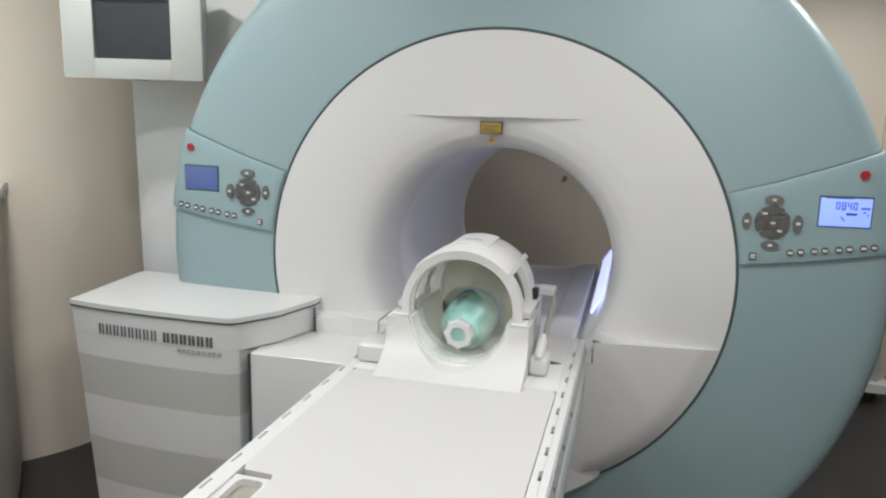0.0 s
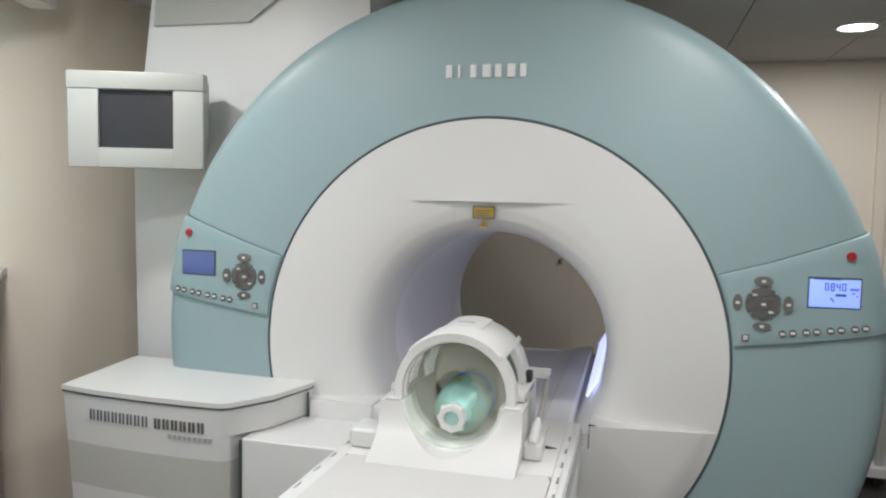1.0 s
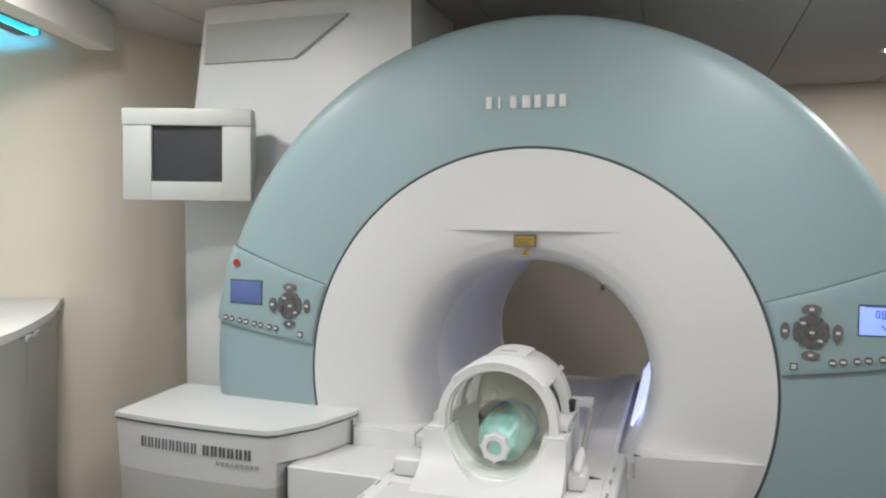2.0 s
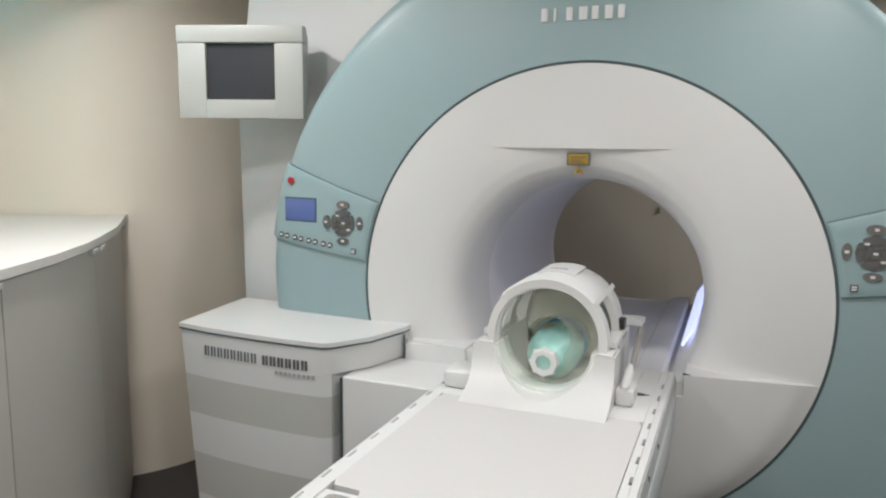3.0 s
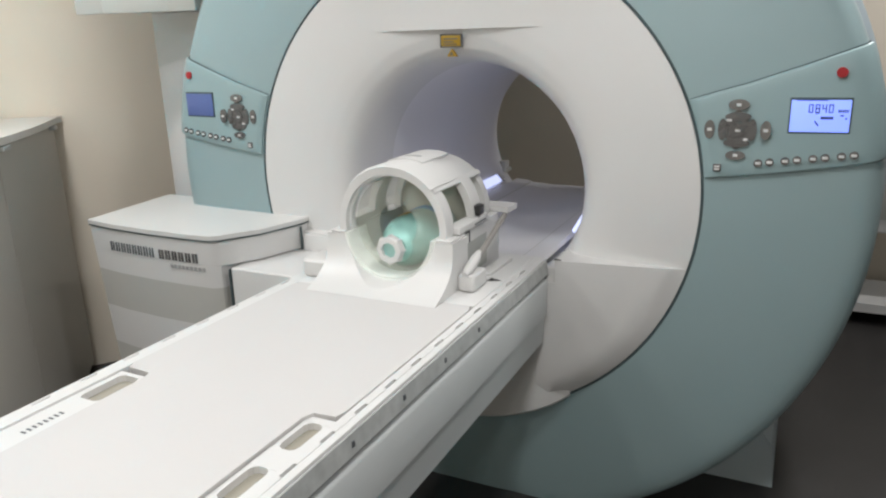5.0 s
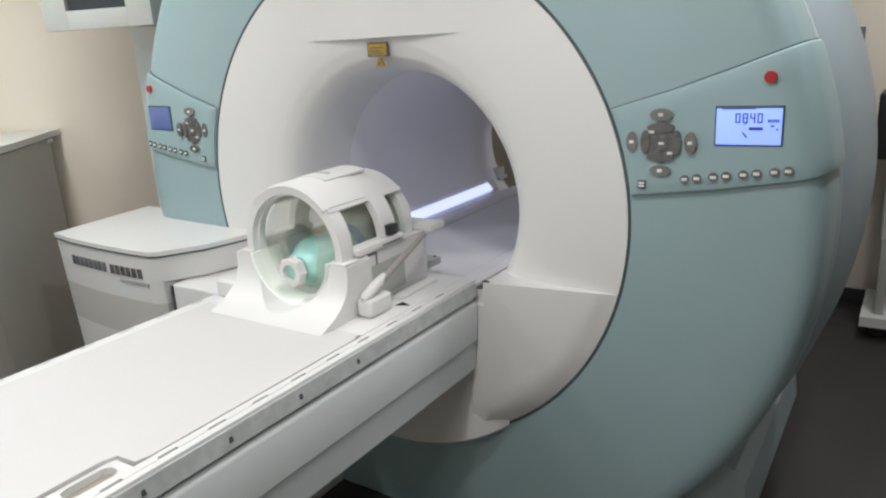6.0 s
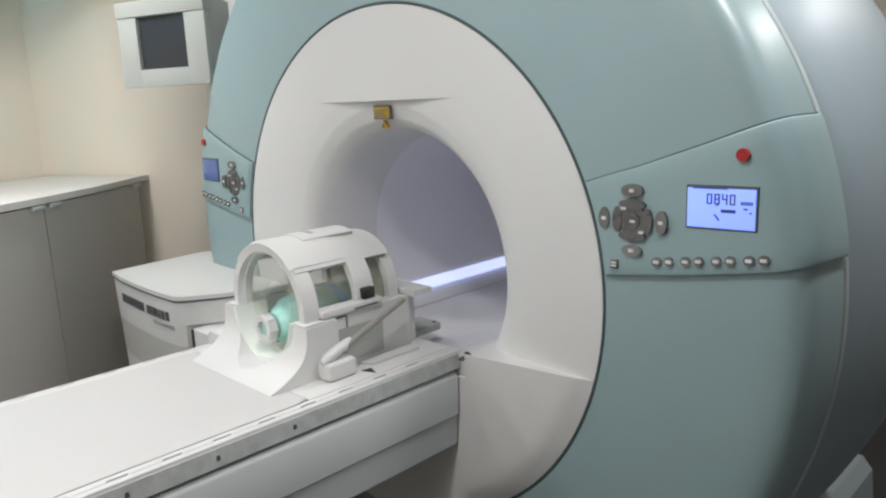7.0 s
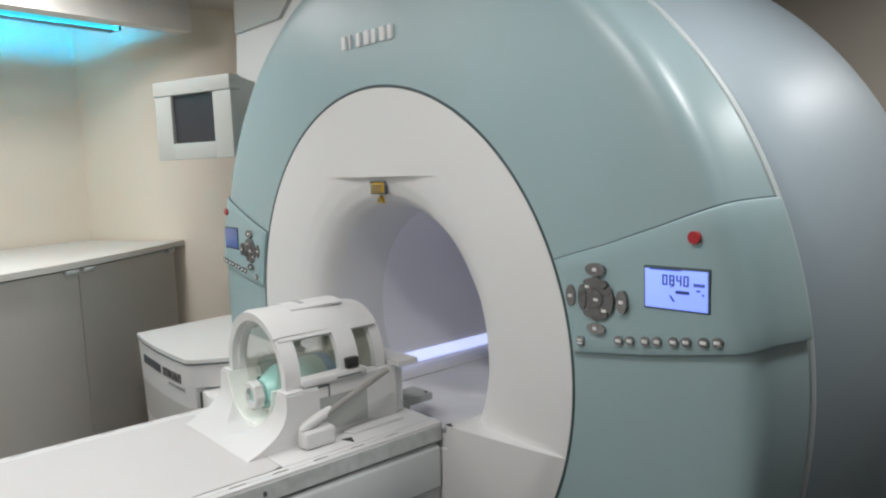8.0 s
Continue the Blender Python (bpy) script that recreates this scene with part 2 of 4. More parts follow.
# door frame in the back wall
setting("trim_door_frame", join(box(1.96, 2.03, ROOM_B - 0.035, ROOM_B, 0, 2.3, 0.006), box(1.96, 3.05, ROOM_B - 0.035, ROOM_B, 2.3, 2.37, 0.006), box(2.98, 3.05, ROOM_B - 0.035, ROOM_B, 0, 2.3, 0.006)), WALL, "cream painted door frame")
setting("door_1", box(2.035, 2.975, ROOM_B - 0.02, ROOM_B - 0.002, 0.01, 2.295, 0.003), WALL, "closed cream painted door")
setting("trim_wall_panel", box(0.07, 1.955, ROOM_B - 0.003, ROOM_B, 0.1, CEIL - 0.002), WALL, "cream wall lining with a straight vertical edge")


# cove along the left wall, with a cyan strip under it
def along(s, off):
    """A point s units forwards from the corner along the front part of the left wall, off into the room."""
    return (CX + W2[0] * s + 0.968 * off, CY + W2[1] * s + 0.25 * off)


cove = thing("ceiling_cove", (*along(1.2, 0.4), 2.36), "white boxed ceiling cove with a cyan strip light", "cove")
part("casing", prism([along(0.006, 0.012), along(3.6, 0.012), along(3.6, 0.785), along(-0.105, 0.785)], 2.56, CEIL - 0.002, "z", 0.004), WALL, cove)
part("front_lip", prism([along(-0.110, 0.815), along(3.6, 0.815), along(3.6, 0.92), along(-0.130, 0.92)], 2.415, CEIL - 0.003, "z", 0.004), CTOP, cove)
part("light_strip", prism([along(0.22, 0.752), along(3.5, 0.752), along(3.5, 0.768), along(0.22, 0.768)], 2.406, 2.424, "z", 0.003), CYANW, cove, "glowing cyan strip")
part("light_tape", prism([along(0.22, 0.742), along(3.5, 0.742), along(3.5, 0.7515), along(0.22, 0.7515)], 2.4065, 2.440, "z"), CYAN, cove, "bright cyan light tape facing the wall")
part("strip_fin", join(prism([along(0.2, 0.690), along(3.5, 0.690), along(3.5, 0.694), along(0.2, 0.694)], 2.402, 2.431, "z"),
                       prism([along(0.2, 0.6942), along(3.5, 0.6942), along(3.5, 0.7518), along(0.2, 0.7518)], 2.402, 2.406, "z"),
                       prism([along(0.2, 0.692), along(3.5, 0.692), along(3.5, 0.785), along(0.2, 0.785)], 2.4405, 2.4435, "z"),
                       prism([along(0.2, 0.7525), along(3.5, 0.7525), along(3.5, 0.785), along(0.2, 0.785)], 2.4243, 2.4403, "z"),
                       prism([along(0.188, 0.688), along(0.1995, 0.688), along(0.1995, 0.786), along(0.188, 0.786)], 2.4015, 2.444, "z")), TROUGH, cove, "narrow grey trough holding the strip")
part("dark_channel", prism([along(-0.106, 0.787), along(3.5, 0.787), along(3.5, 0.813), along(-0.106, 0.813)], 2.425, 2.60, "z"), BLACK, cove, "dark channel")
for k in range(6):
    part("clip", prism([along(0.3 + 0.6 * k, 0.744), along(0.32 + 0.6 * k, 0.744), along(0.32 + 0.6 * k, 0.758), along(0.3 + 0.6 * k, 0.758)], 2.4437, 2.5598, "z"), GREYW, cove)


# ---- ceiling downlights ----
def downlight():
    t = thing("downlight", (0, 0, 0), "round recessed white ceiling downlight, switched on", "ceiling light", "ceiling downlights")
    ring = bmesh.new()
    n, prof = 28, [(0.085, -0.001), (0.092, -0.010), (0.108, -0.008), (0.112, -0.001)]
    rows = [[ring.verts.new((r * math.cos(2 * math.pi * i / n), r * math.sin(2 * math.pi * i / n), z)) for r, z in prof] for i in range(n)]
    for i in range(n):
        for j in range(len(prof)):
            k = (j + 1) % len(prof)
            ring.faces.new((rows[i][j], rows[i][k], rows[(i + 1) % n][k], rows[(i + 1) % n][j]))
    part("rim", ring, WHITE, t)
    part("lens", prism([(0.086 * math.cos(2 * math.pi * i / n), 0.086 * math.sin(2 * math.pi * i / n)) for i in range(n)], -0.006, -0.0015), LENS, t, "glowing frosted lens")
    return t


first = downlight()
for i, (lx, ly) in enumerate(LAMPS):
    spot = Matrix.Translation(Vector((lx, ly, CEIL)) * U)
    if i == 0:
        first.matrix_basis = spot
    else:
        copy_thing(first, spot)
    data = bpy.data.lights.new("downlight_beam", "AREA")
    data.shape, data.size, data.energy, data.color = "DISK", 0.17, LAMP_W, LAMP_TINT
    lamp = new("downlight_beam", data)
    lamp.location = Vector((lx, ly, CEIL - 0.012)) * U

# ---- the scanner ----
XC, ZC, RR = 0.008, 1.129, 0.788
scanner = thing("mri_scanner", (0, 0.7, 0), "large blue-green and white scanner with a wide round bore", "MRI scanner")
FLARE = [(0.405, 0.24), (0.408, 0.17), (0.415, 0.115), (0.430, 0.072), (0.455, 0.042), (0.495, 0.024), (0.55, 0.013), (0.63, 0.007), (0.70, 0.003), (0.787, 0.0)]
FACE = [(0.797, 0.0), (0.9, 0.004), (1.0, 0.009), (1.08, 0.014), (1.14, 0.018), (1.18, 0.022), (1.205, 0.027), (1.224, 0.036), (1.236, 0.048), (1.244, 0.064), (1.249, 0.088), (1.252, 0.12), (1.255, 0.17), (1.256, 0.205), (1.256, 0.222), (1.250, 0.230)]
BORE_END = 1.50


def ring_cover():
    """The white face: a trumpet into the bore, with a hood above and a flat platform below."""
    bm, n, n1, n2 = bmesh.new(), 240, 12, 20
    hood, plat, deep, half = 1.642 - ZC, ZC - 0.932, ZC - 0.86, 0.372
    turns = [math.degrees(math.asin(plat / RR)) + d for d in (0.0, 0.15, 0.5, 1.0, 1.6, 2.2)]
    turns += [math.degrees(math.atan2(plat, half)), math.degrees(math.atan2(deep, half))]
    marks = sorted([360 * i / n for i in range(n)] + [360 - q for q in turns] + [180 + q for q in turns])
    n = len(marks)
    rows = []
    for deg in marks:
        a = radians(deg)
        s, c = math.sin(a), math.cos(a)
        rc, kind = 0.60, ""
        if s > 0 and hood / s < 0.60:
            rc, kind = hood / s, "hood"
        elif s < 0 and plat / -s <= RR:
            # a ledge, then the side and the bottom of the trough for the bed
            rc, kind = min(plat / -s if plat / -s * abs(c) > half else half / max(abs(c), 1e-6), deep / -s), "plat"
        else:
            rc = 0.60 + (RR - 0.601) * max(0.0, min(1.0, (0.80 - s) / 1.0))
        row = []
        for j in range(n1 + 1):
            r = RR + (rc - RR) * j / n1
            y = lerp(FLARE, r)
            if kind == "hood":
                y *= min(1.0, abs(r * c) / 0.315) ** 2
            elif kind == "plat":
                y = -(0.007 + 0.050 * max(0.0, min(1.0, (0.76 - abs(r * c)) / 0.40))) * min(1.0, (RR - r) / 0.05 + 0.02)
            row.append((r, y))
        for j in range(n2 + 1):
            if rc > 0.4051:
                r = rc + (0.405 - rc) * (j / n2)
                y = lerp(FLARE, r)
            else:
                r, y = rc, 0.24
            row.append((r, y))
        rb = min(rc, 0.405)
        row += [(rb, 0.3)]
        rows.append([bm.verts.new((XC + r * c, y, ZC + r * s)) for r, y in row])
    for i in range(n):
        p, q = rows[i], rows[(i + 1) % n]
        for j in range(len(p) - 1):
            bm.faces.new((p[j], p[j + 1], q[j + 1], q[j]))
    return bm


def bore_liner():
    bm, n = bmesh.new(), 160
    plat = ZC - 0.86
    rows = []
    for i in range(n):
        a = 2 * math.pi * i / n
        s, c = math.sin(a), math.cos(a)
        row = []
        for r, y in ((0.405, 0.300), (0.405, 0.306), (0.404, 1.34), (0.409, 1.40), (0.425, 1.45), (0.47, BORE_END), (0.60, BORE_END + 0.03)):
            if s < 0 and plat / -s < r and y < 1.47:
                r = plat / -s
            row.append(bm.verts.new((XC + r * c, y, ZC + r * s)))
        rows.append(row)
    for i in range(n):
        p, q = rows[i], rows[(i + 1) % n]
        for j in range(len(p) - 1):
            bm.faces.new((p[j], p[j + 1], q[j + 1], q[j]))
    return bm


part("bore_cover", ring_cover(), WHITE, scanner, "white flared cover round the bore")
part("bore_liner", bore_liner(), BORE, scanner, "pale lavender-lit bore lining")
part("seam", spin([(0.7885, 0.006), (0.790, -0.0015), (0.7955, -0.0015), (0.798, 0.006)], XC, ZC, 180), DARK, scanner, "dark gasket round the white cover")
part("front_shell", spin(FACE, XC, ZC, 200, floor=0.0), BLUE, scanner, "smooth blue-green front shell")
part("edge_trim", spin([(1.250, 0.230), (1.257, 0.233), (1.260, 0.240), (1.258, 0.250), (1.250, 0.256), (1.240, 0.260)], XC, ZC, 200, floor=0.0), CREAM, scanner, "pale rounded edge of the front shell")
part("rear_shell", spin([(1.240, 0.260), (1.258, 0.30), (1.285, 0.45), (1.300, 0.70), (1.300, 0.90), (1.284, 1.06), (1.24, 1.20), (1.15, 1.33), (1.0, 1.42), (0.60, BORE_END + 0.03)], XC, ZC, 160, floor=0.0), REAR, scanner, "glossy grey-blue rear shell")
# base skirt under the shells
part("base_skirt", prism([(-1.07, 0.0), (1.07, 0.0), (1.055, 0.17), (1.02, 0.215), (0.5, 0.30), (-0.5, 0.30), (-1.02, 0.215), (-1.055, 0.17)], 0.42, 1.50, "y", 0.012), BASE, scanner, "pale grey-blue base at the floor")


def under_column():
    """The white support below the table: a wide front with rounded upright edges, its foot on the circle of the cover."""
    pts, n = [], 26
    for i in range(n + 1):
        x = 0.418 * math.sin(math.pi * (i / n - 0.5))
        pts.append((x, -0.006 - 0.048 * max(0.0, 1 - (abs(x) / 0.418) ** 7) - 0.022 * max(0.0, 1 - (x / 0.418) ** 2)))
    bm = bmesh.new()
    rows = []
    foot = [ZC - math.sqrt(0.803 ** 2 - x * x) for x, y in pts]
    for f in (1.0, 0.5, 0.2, 0.07, 0.02):
        rows.append([bm.verts.new((XC + x, y, z + (0.905 - z) * f)) for (x, y), z in zip(pts, foot)])
    rows.append([bm.verts.new((XC + x, y + 0.012, z)) for (x, y), z in zip(pts, foot)])
    rows.append([bm.verts.new((XC + x, 0.05, z)) for (x, y), z in zip(pts, foot)])
    for a, b in zip(rows, rows[1:]):
        for i in range(n):
            bm.faces.new((a[i], a[i + 1], b[i + 1], b[i]))
    return bm


part("table_support", under_column(), WHITE, scanner, "bulging white support under the table")

# bore light strips, on both sides of the bed
for pts, tip, y0 in ((((-0.338, 0.938), (-0.312, 0.906), (-0.320, 0.899), (-0.346, 0.931)), ((-0.340, 0.946), (-0.308, 0.906), (-0.320, 0.896), (-0.350, 0.934)), 0.22),
                     (((0.380, 1.012), (0.346, 0.952), (0.354, 0.944), (0.388, 1.006)), ((0.384, 1.022), (0.336, 0.948), (0.352, 0.938), (0.392, 1.01)), 0.25)):
    s0 = part("light_strip", prism(pts, y0, 1.25, "y", 0.002), BAR, scanner, "glowing pale violet light strip")
    part("clip", prism(tip, 1.252, 1.31, "y", 0.004), BORE, s0, "grey end clip")

part("end_bracket", join(box(-0.375, -0.340, 1.37, 1.43, 0.945, 0.985, 0.004), box(-0.352, -0.330, 1.36, 1.44, 0.930, 0.948, 0.003)), STRIPE, scanner, "small grey bracket")

# label plate and warning triangle below the hood
part("label_plate", box(-0.033, 0.035, 0.016, 0.03, 1.590, 1.624, 0.003), AMBER, scanner, "amber laser window")
lab = part("label_frame", join(box(-0.036, 0.038, 0.017, 0.028, 1.586, 1.5895), box(-0.036, 0.038, 0.017, 0.028, 1.6245, 1.628), box(-0.0365, -0.0335, 0.017, 0.028, 1.586, 1.628), box(0.0355, 0.0385, 0.017, 0.028, 1.586, 1.628)), PRINT, scanner)
part("label_print", join(box(-0.024, 0.026, 0.0148, 0.016, 1.611, 1.615), box(-0.024, 0.012, 0.0148, 0.016, 1.602, 1.6055), box(-0.024, 0.022, 0.0148, 0.016, 1.595, 1.598)), PRINT, lab)
part("warning_triangle", prism([(-0.016, 1.558), (0.018, 1.558), (0.001, 1.582)], 0.022, 0.036, "y", 0.001), AMBER, scanner, "small triangular warning mark")
part("triangle_mark", prism([(-0.006, 1.562), (0.008, 1.562), (0.001, 1.574)], 0.0205, 0.0225, "y"), PRINT, scanner)
# maker's mark: seven plain white blocks
for i in range(7):
    x0 = -0.136 + i * 0.0415
    wide = (0.022, 0.009, 0.022, 0.028, 0.022, 0.026, 0.022)[i]
    part("maker_block", box(x0, x0 + wide, -0.002, 0.02, 2.052, 2.095, 0.003), ICON, scanner)


# control panels, left and right
def face_y(x, z):
    return lerp(FACE, math.hypot(x - XC, z - ZC))


PROUD = 0.013


LOW = [(0.0, 5.9), (0.2, 6.1), (0.40, 6.6), (0.47, 7.0), (0.66, 6.3)]
HIGH = [(0.0, 22.2), (0.15, 21.3), (0.3, 21.0), (0.66, 20.7)]


def face_walk(n, start=0.802):
    """Points along the shell's profile from the seam to the rim, evenly spaced: (way, radius, y, outward share)."""
    pts = [(start, lerp(FACE, start))] + [p for p in FACE if p[0] > start][:-1]
    ways = [0.0]
    for (a, b), (c, d) in zip(pts, pts[1:]):
        ways.append(ways[-1] + math.hypot(c - a, d - b))
    rs, ys = list(zip(ways, [p[0] for p in pts])), list(zip(ways, [p[1] for p in pts]))
    out = []
    for i in range(n + 1):
        w = ways[-1] * i / n
        e = 0.012
        dr, dy = lerp(rs, w + e) - lerp(rs, w - e), lerp(ys, w + e) - lerp(ys, w - e)
        k = math.hypot(dr, dy)
        out.append((w, lerp(rs, w), lerp(ys, w), dy / k, dr / k))
    return out


def panel_gap(sx):
    """A narrow dark joint along the upper edge of the plate."""
    bm = bmesh.new()
    rows = []
    for w, r, y, ny, nr in face_walk(44):
        row = []
        for da, up in ((-0.1, 0.005), (0.16, 0.005), (0.16, -0.004)):
            a = radians(lerp(HIGH, w) + da)
            row.append(bm.verts.new((XC + sx * (r + ny * up) * math.cos(a), y - nr * up, ZC + (r + ny * up) * math.sin(a))))
        rows.append(row)
    for p, q in zip(rows, rows[1:]):
        for j in range(2):
            bm.faces.new((p[j], p[j + 1], q[j + 1], q[j]))
    return bm


def panel_plate(sx):
    """A plate laid over the shell that wraps round its edge to the rim."""
    bm, nu, nv = bmesh.new(), 48, 12
    front, back = [], []
    for i, (w, r, y, ny, nr) in enumerate(face_walk(nu)):
        f, b = [], []
        for j in range(nv + 1):
            v = (0.0, 0.012, 0.04)[j] if j < 3 else (1.0, 0.988, 0.96)[nv - j] if nv - j < 3 else 0.04 + 0.92 * (j - 2) / (nv - 4)
            a = radians(lerp(LOW, w) + (lerp(HIGH, w) - lerp(LOW, w)) * v)
            up = PROUD * (0.45 if (j in (0, nv) or i == 0) else 0.85 if j in (1, nv - 1) else 1.0)
            f.append(bm.verts.new((XC + sx * (r + ny * up) * math.cos(a), y - nr * up, ZC + (r + ny * up) * math.sin(a))))
            b.append(bm.verts.new((XC + sx * (r - ny * 0.004) * math.cos(a), y + nr * 0.004, ZC + (r - ny * 0.004) * math.sin(a))))
        front.append(f)
        back.append(b)
    for i in range(nu):
        for j in range(nv):
            bm.faces.new((front[i][j], front[i + 1][j], front[i + 1][j + 1], front[i][j + 1]))
        bm.faces.new((front[i][0], front[i + 1][0], back[i + 1][0], back[i][0]))
        bm.faces.new((front[i][nv], front[i + 1][nv], back[i + 1][nv], back[i][nv]))
    for k in (0, nu):
        for j in range(nv):
            bm.faces.new((front[k][j], front[k][j + 1], back[k][j + 1], back[k][j]))
    return bm


def digits(text, x, y, z, size, parent, lean):
    """Segment figures as joined bars."""
    on = {"0": "abcdef", "8": "abcdefg", "4": "bcfg"}
    w, h, t = size * 0.5, size, size * 0.12
    for k, ch in enumerate(text):
        x0 = x + k * size * 0.72
        seg = {"a": (x0, x0 + w, z + h - t, z + h), "d": (x0, x0 + w, z, z + t), "g": (x0, x0 + w, z + h / 2 - t / 2, z + h / 2 + t / 2),
               "f": (x0, x0 + t, z + h / 2, z + h), "e": (x0, x0 + t, z, z + h / 2), "b": (x0 + w - t, x0 + w, z + h / 2, z + h), "c": (x0 + w - t, x0 + w, z, z + h / 2)}
        part("digit", moved(join(*[box(seg[s][0], seg[s][1], y - 0.0012, y, seg[s][2], seg[s][3]) for s in on[ch]]), lean), LCDINK, parent)


for sx in (-1, 1):
    plate = part("control_panel", panel_plate(sx), PANEL, scanner, "raised blue-green control panel")
    part("joint", panel_gap(sx), DARK, plate)
    part("red_button", disc_y(sx * 1.120, 1.504, face_y(sx * 1.120, 1.504) - PROUD - 0.009, face_y(sx * 1.120, 1.504) - PROUD + 0.006, 0.0135, b=0.004), RED, plate, "round red stop button")
    xa, xb = (1.009, 1.150) if sx > 0 else (-1.146, -1.006)
    ya, yb2 = face_y(xa, 1.39) - PROUD - 0.002, face_y(xb, 1.39) - PROUD - 0.002
    y, lean = ya, Matrix(((1, 0, 0, 0), ((yb2 - ya) / (xb - xa), 1, 0, -xa * (yb2 - ya) / (xb - xa)), (0, 0, 1, 0), (0, 0, 0, 1)))
    part("display_bezel", moved(box(xa - 0.004, xb + 0.004, y - 0.001, y + 0.02, 1.346, 1.440, 0.002), lean), DARK, plate)
    disp = part("display", moved(box(xa, xb, y - 0.0035, y + 0.012, 1.350, 1.434, 0.001), lean), LCD if sx > 0 else LCD_DIM, plate, "backlit blue display")
    yf = y - 0.004
    if sx > 0:
        digits("0840", xa + 0.042, yf, 1.401, 0.022, disp, lean)
        part("unit_mark", moved(join(*[box(xa + 0.112 + 0.005 * k, xa + 0.1155 + 0.005 * k, yf - 0.001, yf, 1.402, 1.409) for k in range(5)]), lean), LCDINK, disp)
        part("status_line", moved(box(xa + 0.012, xa + 0.085, yf - 0.001, yf, 1.4325, 1.4355), lean), LCDINK, disp)
        part("bed_symbol", moved(box(xa + 0.072, xa + 0.102, yf - 0.001, yf, 1.384, 1.391), lean), LCDINK, disp)
        part("arrow_symbol", moved(join(prism([(xa + 0.060, 1.396), (xa + 0.068, 1.404 - 0.004), (xa + 0.0655, 1.3965 + 0.0055), (xa + 0.058, 1.3945)], yf - 0.001, yf, "y"),
                                  prism([(xa + 0.060, 1.380), (xa + 0.070, 1.368), (xa + 0.067, 1.366), (xa + 0.057, 1.379)], yf - 0.001, yf, "y")), lean), LCDINK, disp)
        part("corner_symbol", moved(join(box(xa + 0.118, xa + 0.126, yf - 0.001, yf, 1.392, 1.3955), box(xa + 0.130, xa + 0.134, yf - 0.001, yf, 1.384, 1.388)), lean), LCDINK, disp)
    # direction keys
    kx, kz = sx * 0.880, 1.352
    yk = face_y(kx, kz) - PROUD
    hub = part("key_cross", prism([(kx + (0.043 + 0.008 * math.cos(4 * q)) * math.cos(q), kz + (0.045 + 0.008 * math.cos(4 * q)) * math.sin(q)) for q in [2 * math.pi * i / 40 for i in range(40)]], yk - 0.004, yk + 0.01, "y", 0.002), KEY, plate, "grey cross of direction keys")
    for dx, dz, w, h in ((0, 0.068, 0.027, 0.015), (0, -0.070, 0.026, 0.013), (-0.072, 0, 0.014, 0.026), (0.072, 0, 0.014, 0.026)):
        k = part("key", disc_y(kx + dx, kz + dz, yk - 0.007, yk + 0.01, w, h, 20, 0.003), CHROME, plate, "oval smoked key")
        part("mark", box(kx + dx - 0.006, kx + dx + 0.006, yk - 0.0085, yk - 0.0065, kz + dz - 0.004, kz + dz + 0.004, 0.001), ICON, k)
    for dx, dz in ((-0.022, 0.026), (0.002, -0.002), (0.024, -0.026)):
        part("mark", box(kx + dx - 0.007, kx + dx + 0.007, yk - 0.0065, yk - 0.0035, kz + dz - 0.0035, kz + dz + 0.0035, 0.001), ICON, hub)
    for dx, dz, w, h in ((0, 0.036, 0.034, 0.012), (0, -0.036, 0.034, 0.012), (-0.038, 0, 0.012, 0.03), (0.038, 0, 0.012, 0.03), (0, 0, 0.02, 0.02)):
        part("key", disc_y(kx + dx, kz + dz, yk - 0.0062, yk, w, h, 18, 0.0015), KEY, hub)
    ys = face_y(sx * 0.835, 1.245) - PROUD
    sq = part("square_key", box(sx * 0.835 - 0.011, sx * 0.835 + 0.011, ys - 0.005, ys + 0.006, 1.234, 1.256, 0.003), CHROME, plate, "small square key")
    part("mark", join(box(sx * 0.835 - 0.007, sx * 0.835 + 0.007, ys - 0.0065, ys - 0.0048, 1.2465, 1.251), box(sx * 0.835 - 0.007, sx * 0.835 + 0.007, ys - 0.0065, ys - 0.0048, 1.239, 1.2435)), ICON, sq)
    for k in range(8):
        bx = 0.940 + (k // 2) * 0.067 + (k % 2) * 0.029
        bz = 1.262 + (bx - 0.94) * 0.125
        yb = face_y(sx * bx, bz) - PROUD
        key = part("round_key", disc_y(sx * bx, bz, yb - 0.005, yb + 0.006, 0.0112, 0.0112, 14, 0.003), CHROME, plate, "small round dark key")
        part("mark", box(sx * bx - 0.0068, sx * bx + 0.0068, yb - 0.0065, yb - 0.0048, bz - 0.0036, bz + 0.0036, 0.001), ICON, key)

# tiny black pointer on the platform
part("pointer_mark", prism([(0.374, -0.052), (0.399, -0.047), (0.376, -0.035)], 0.9325, 0.9345), BLACK, scanner)

scanner.location.y += 0.015 * U

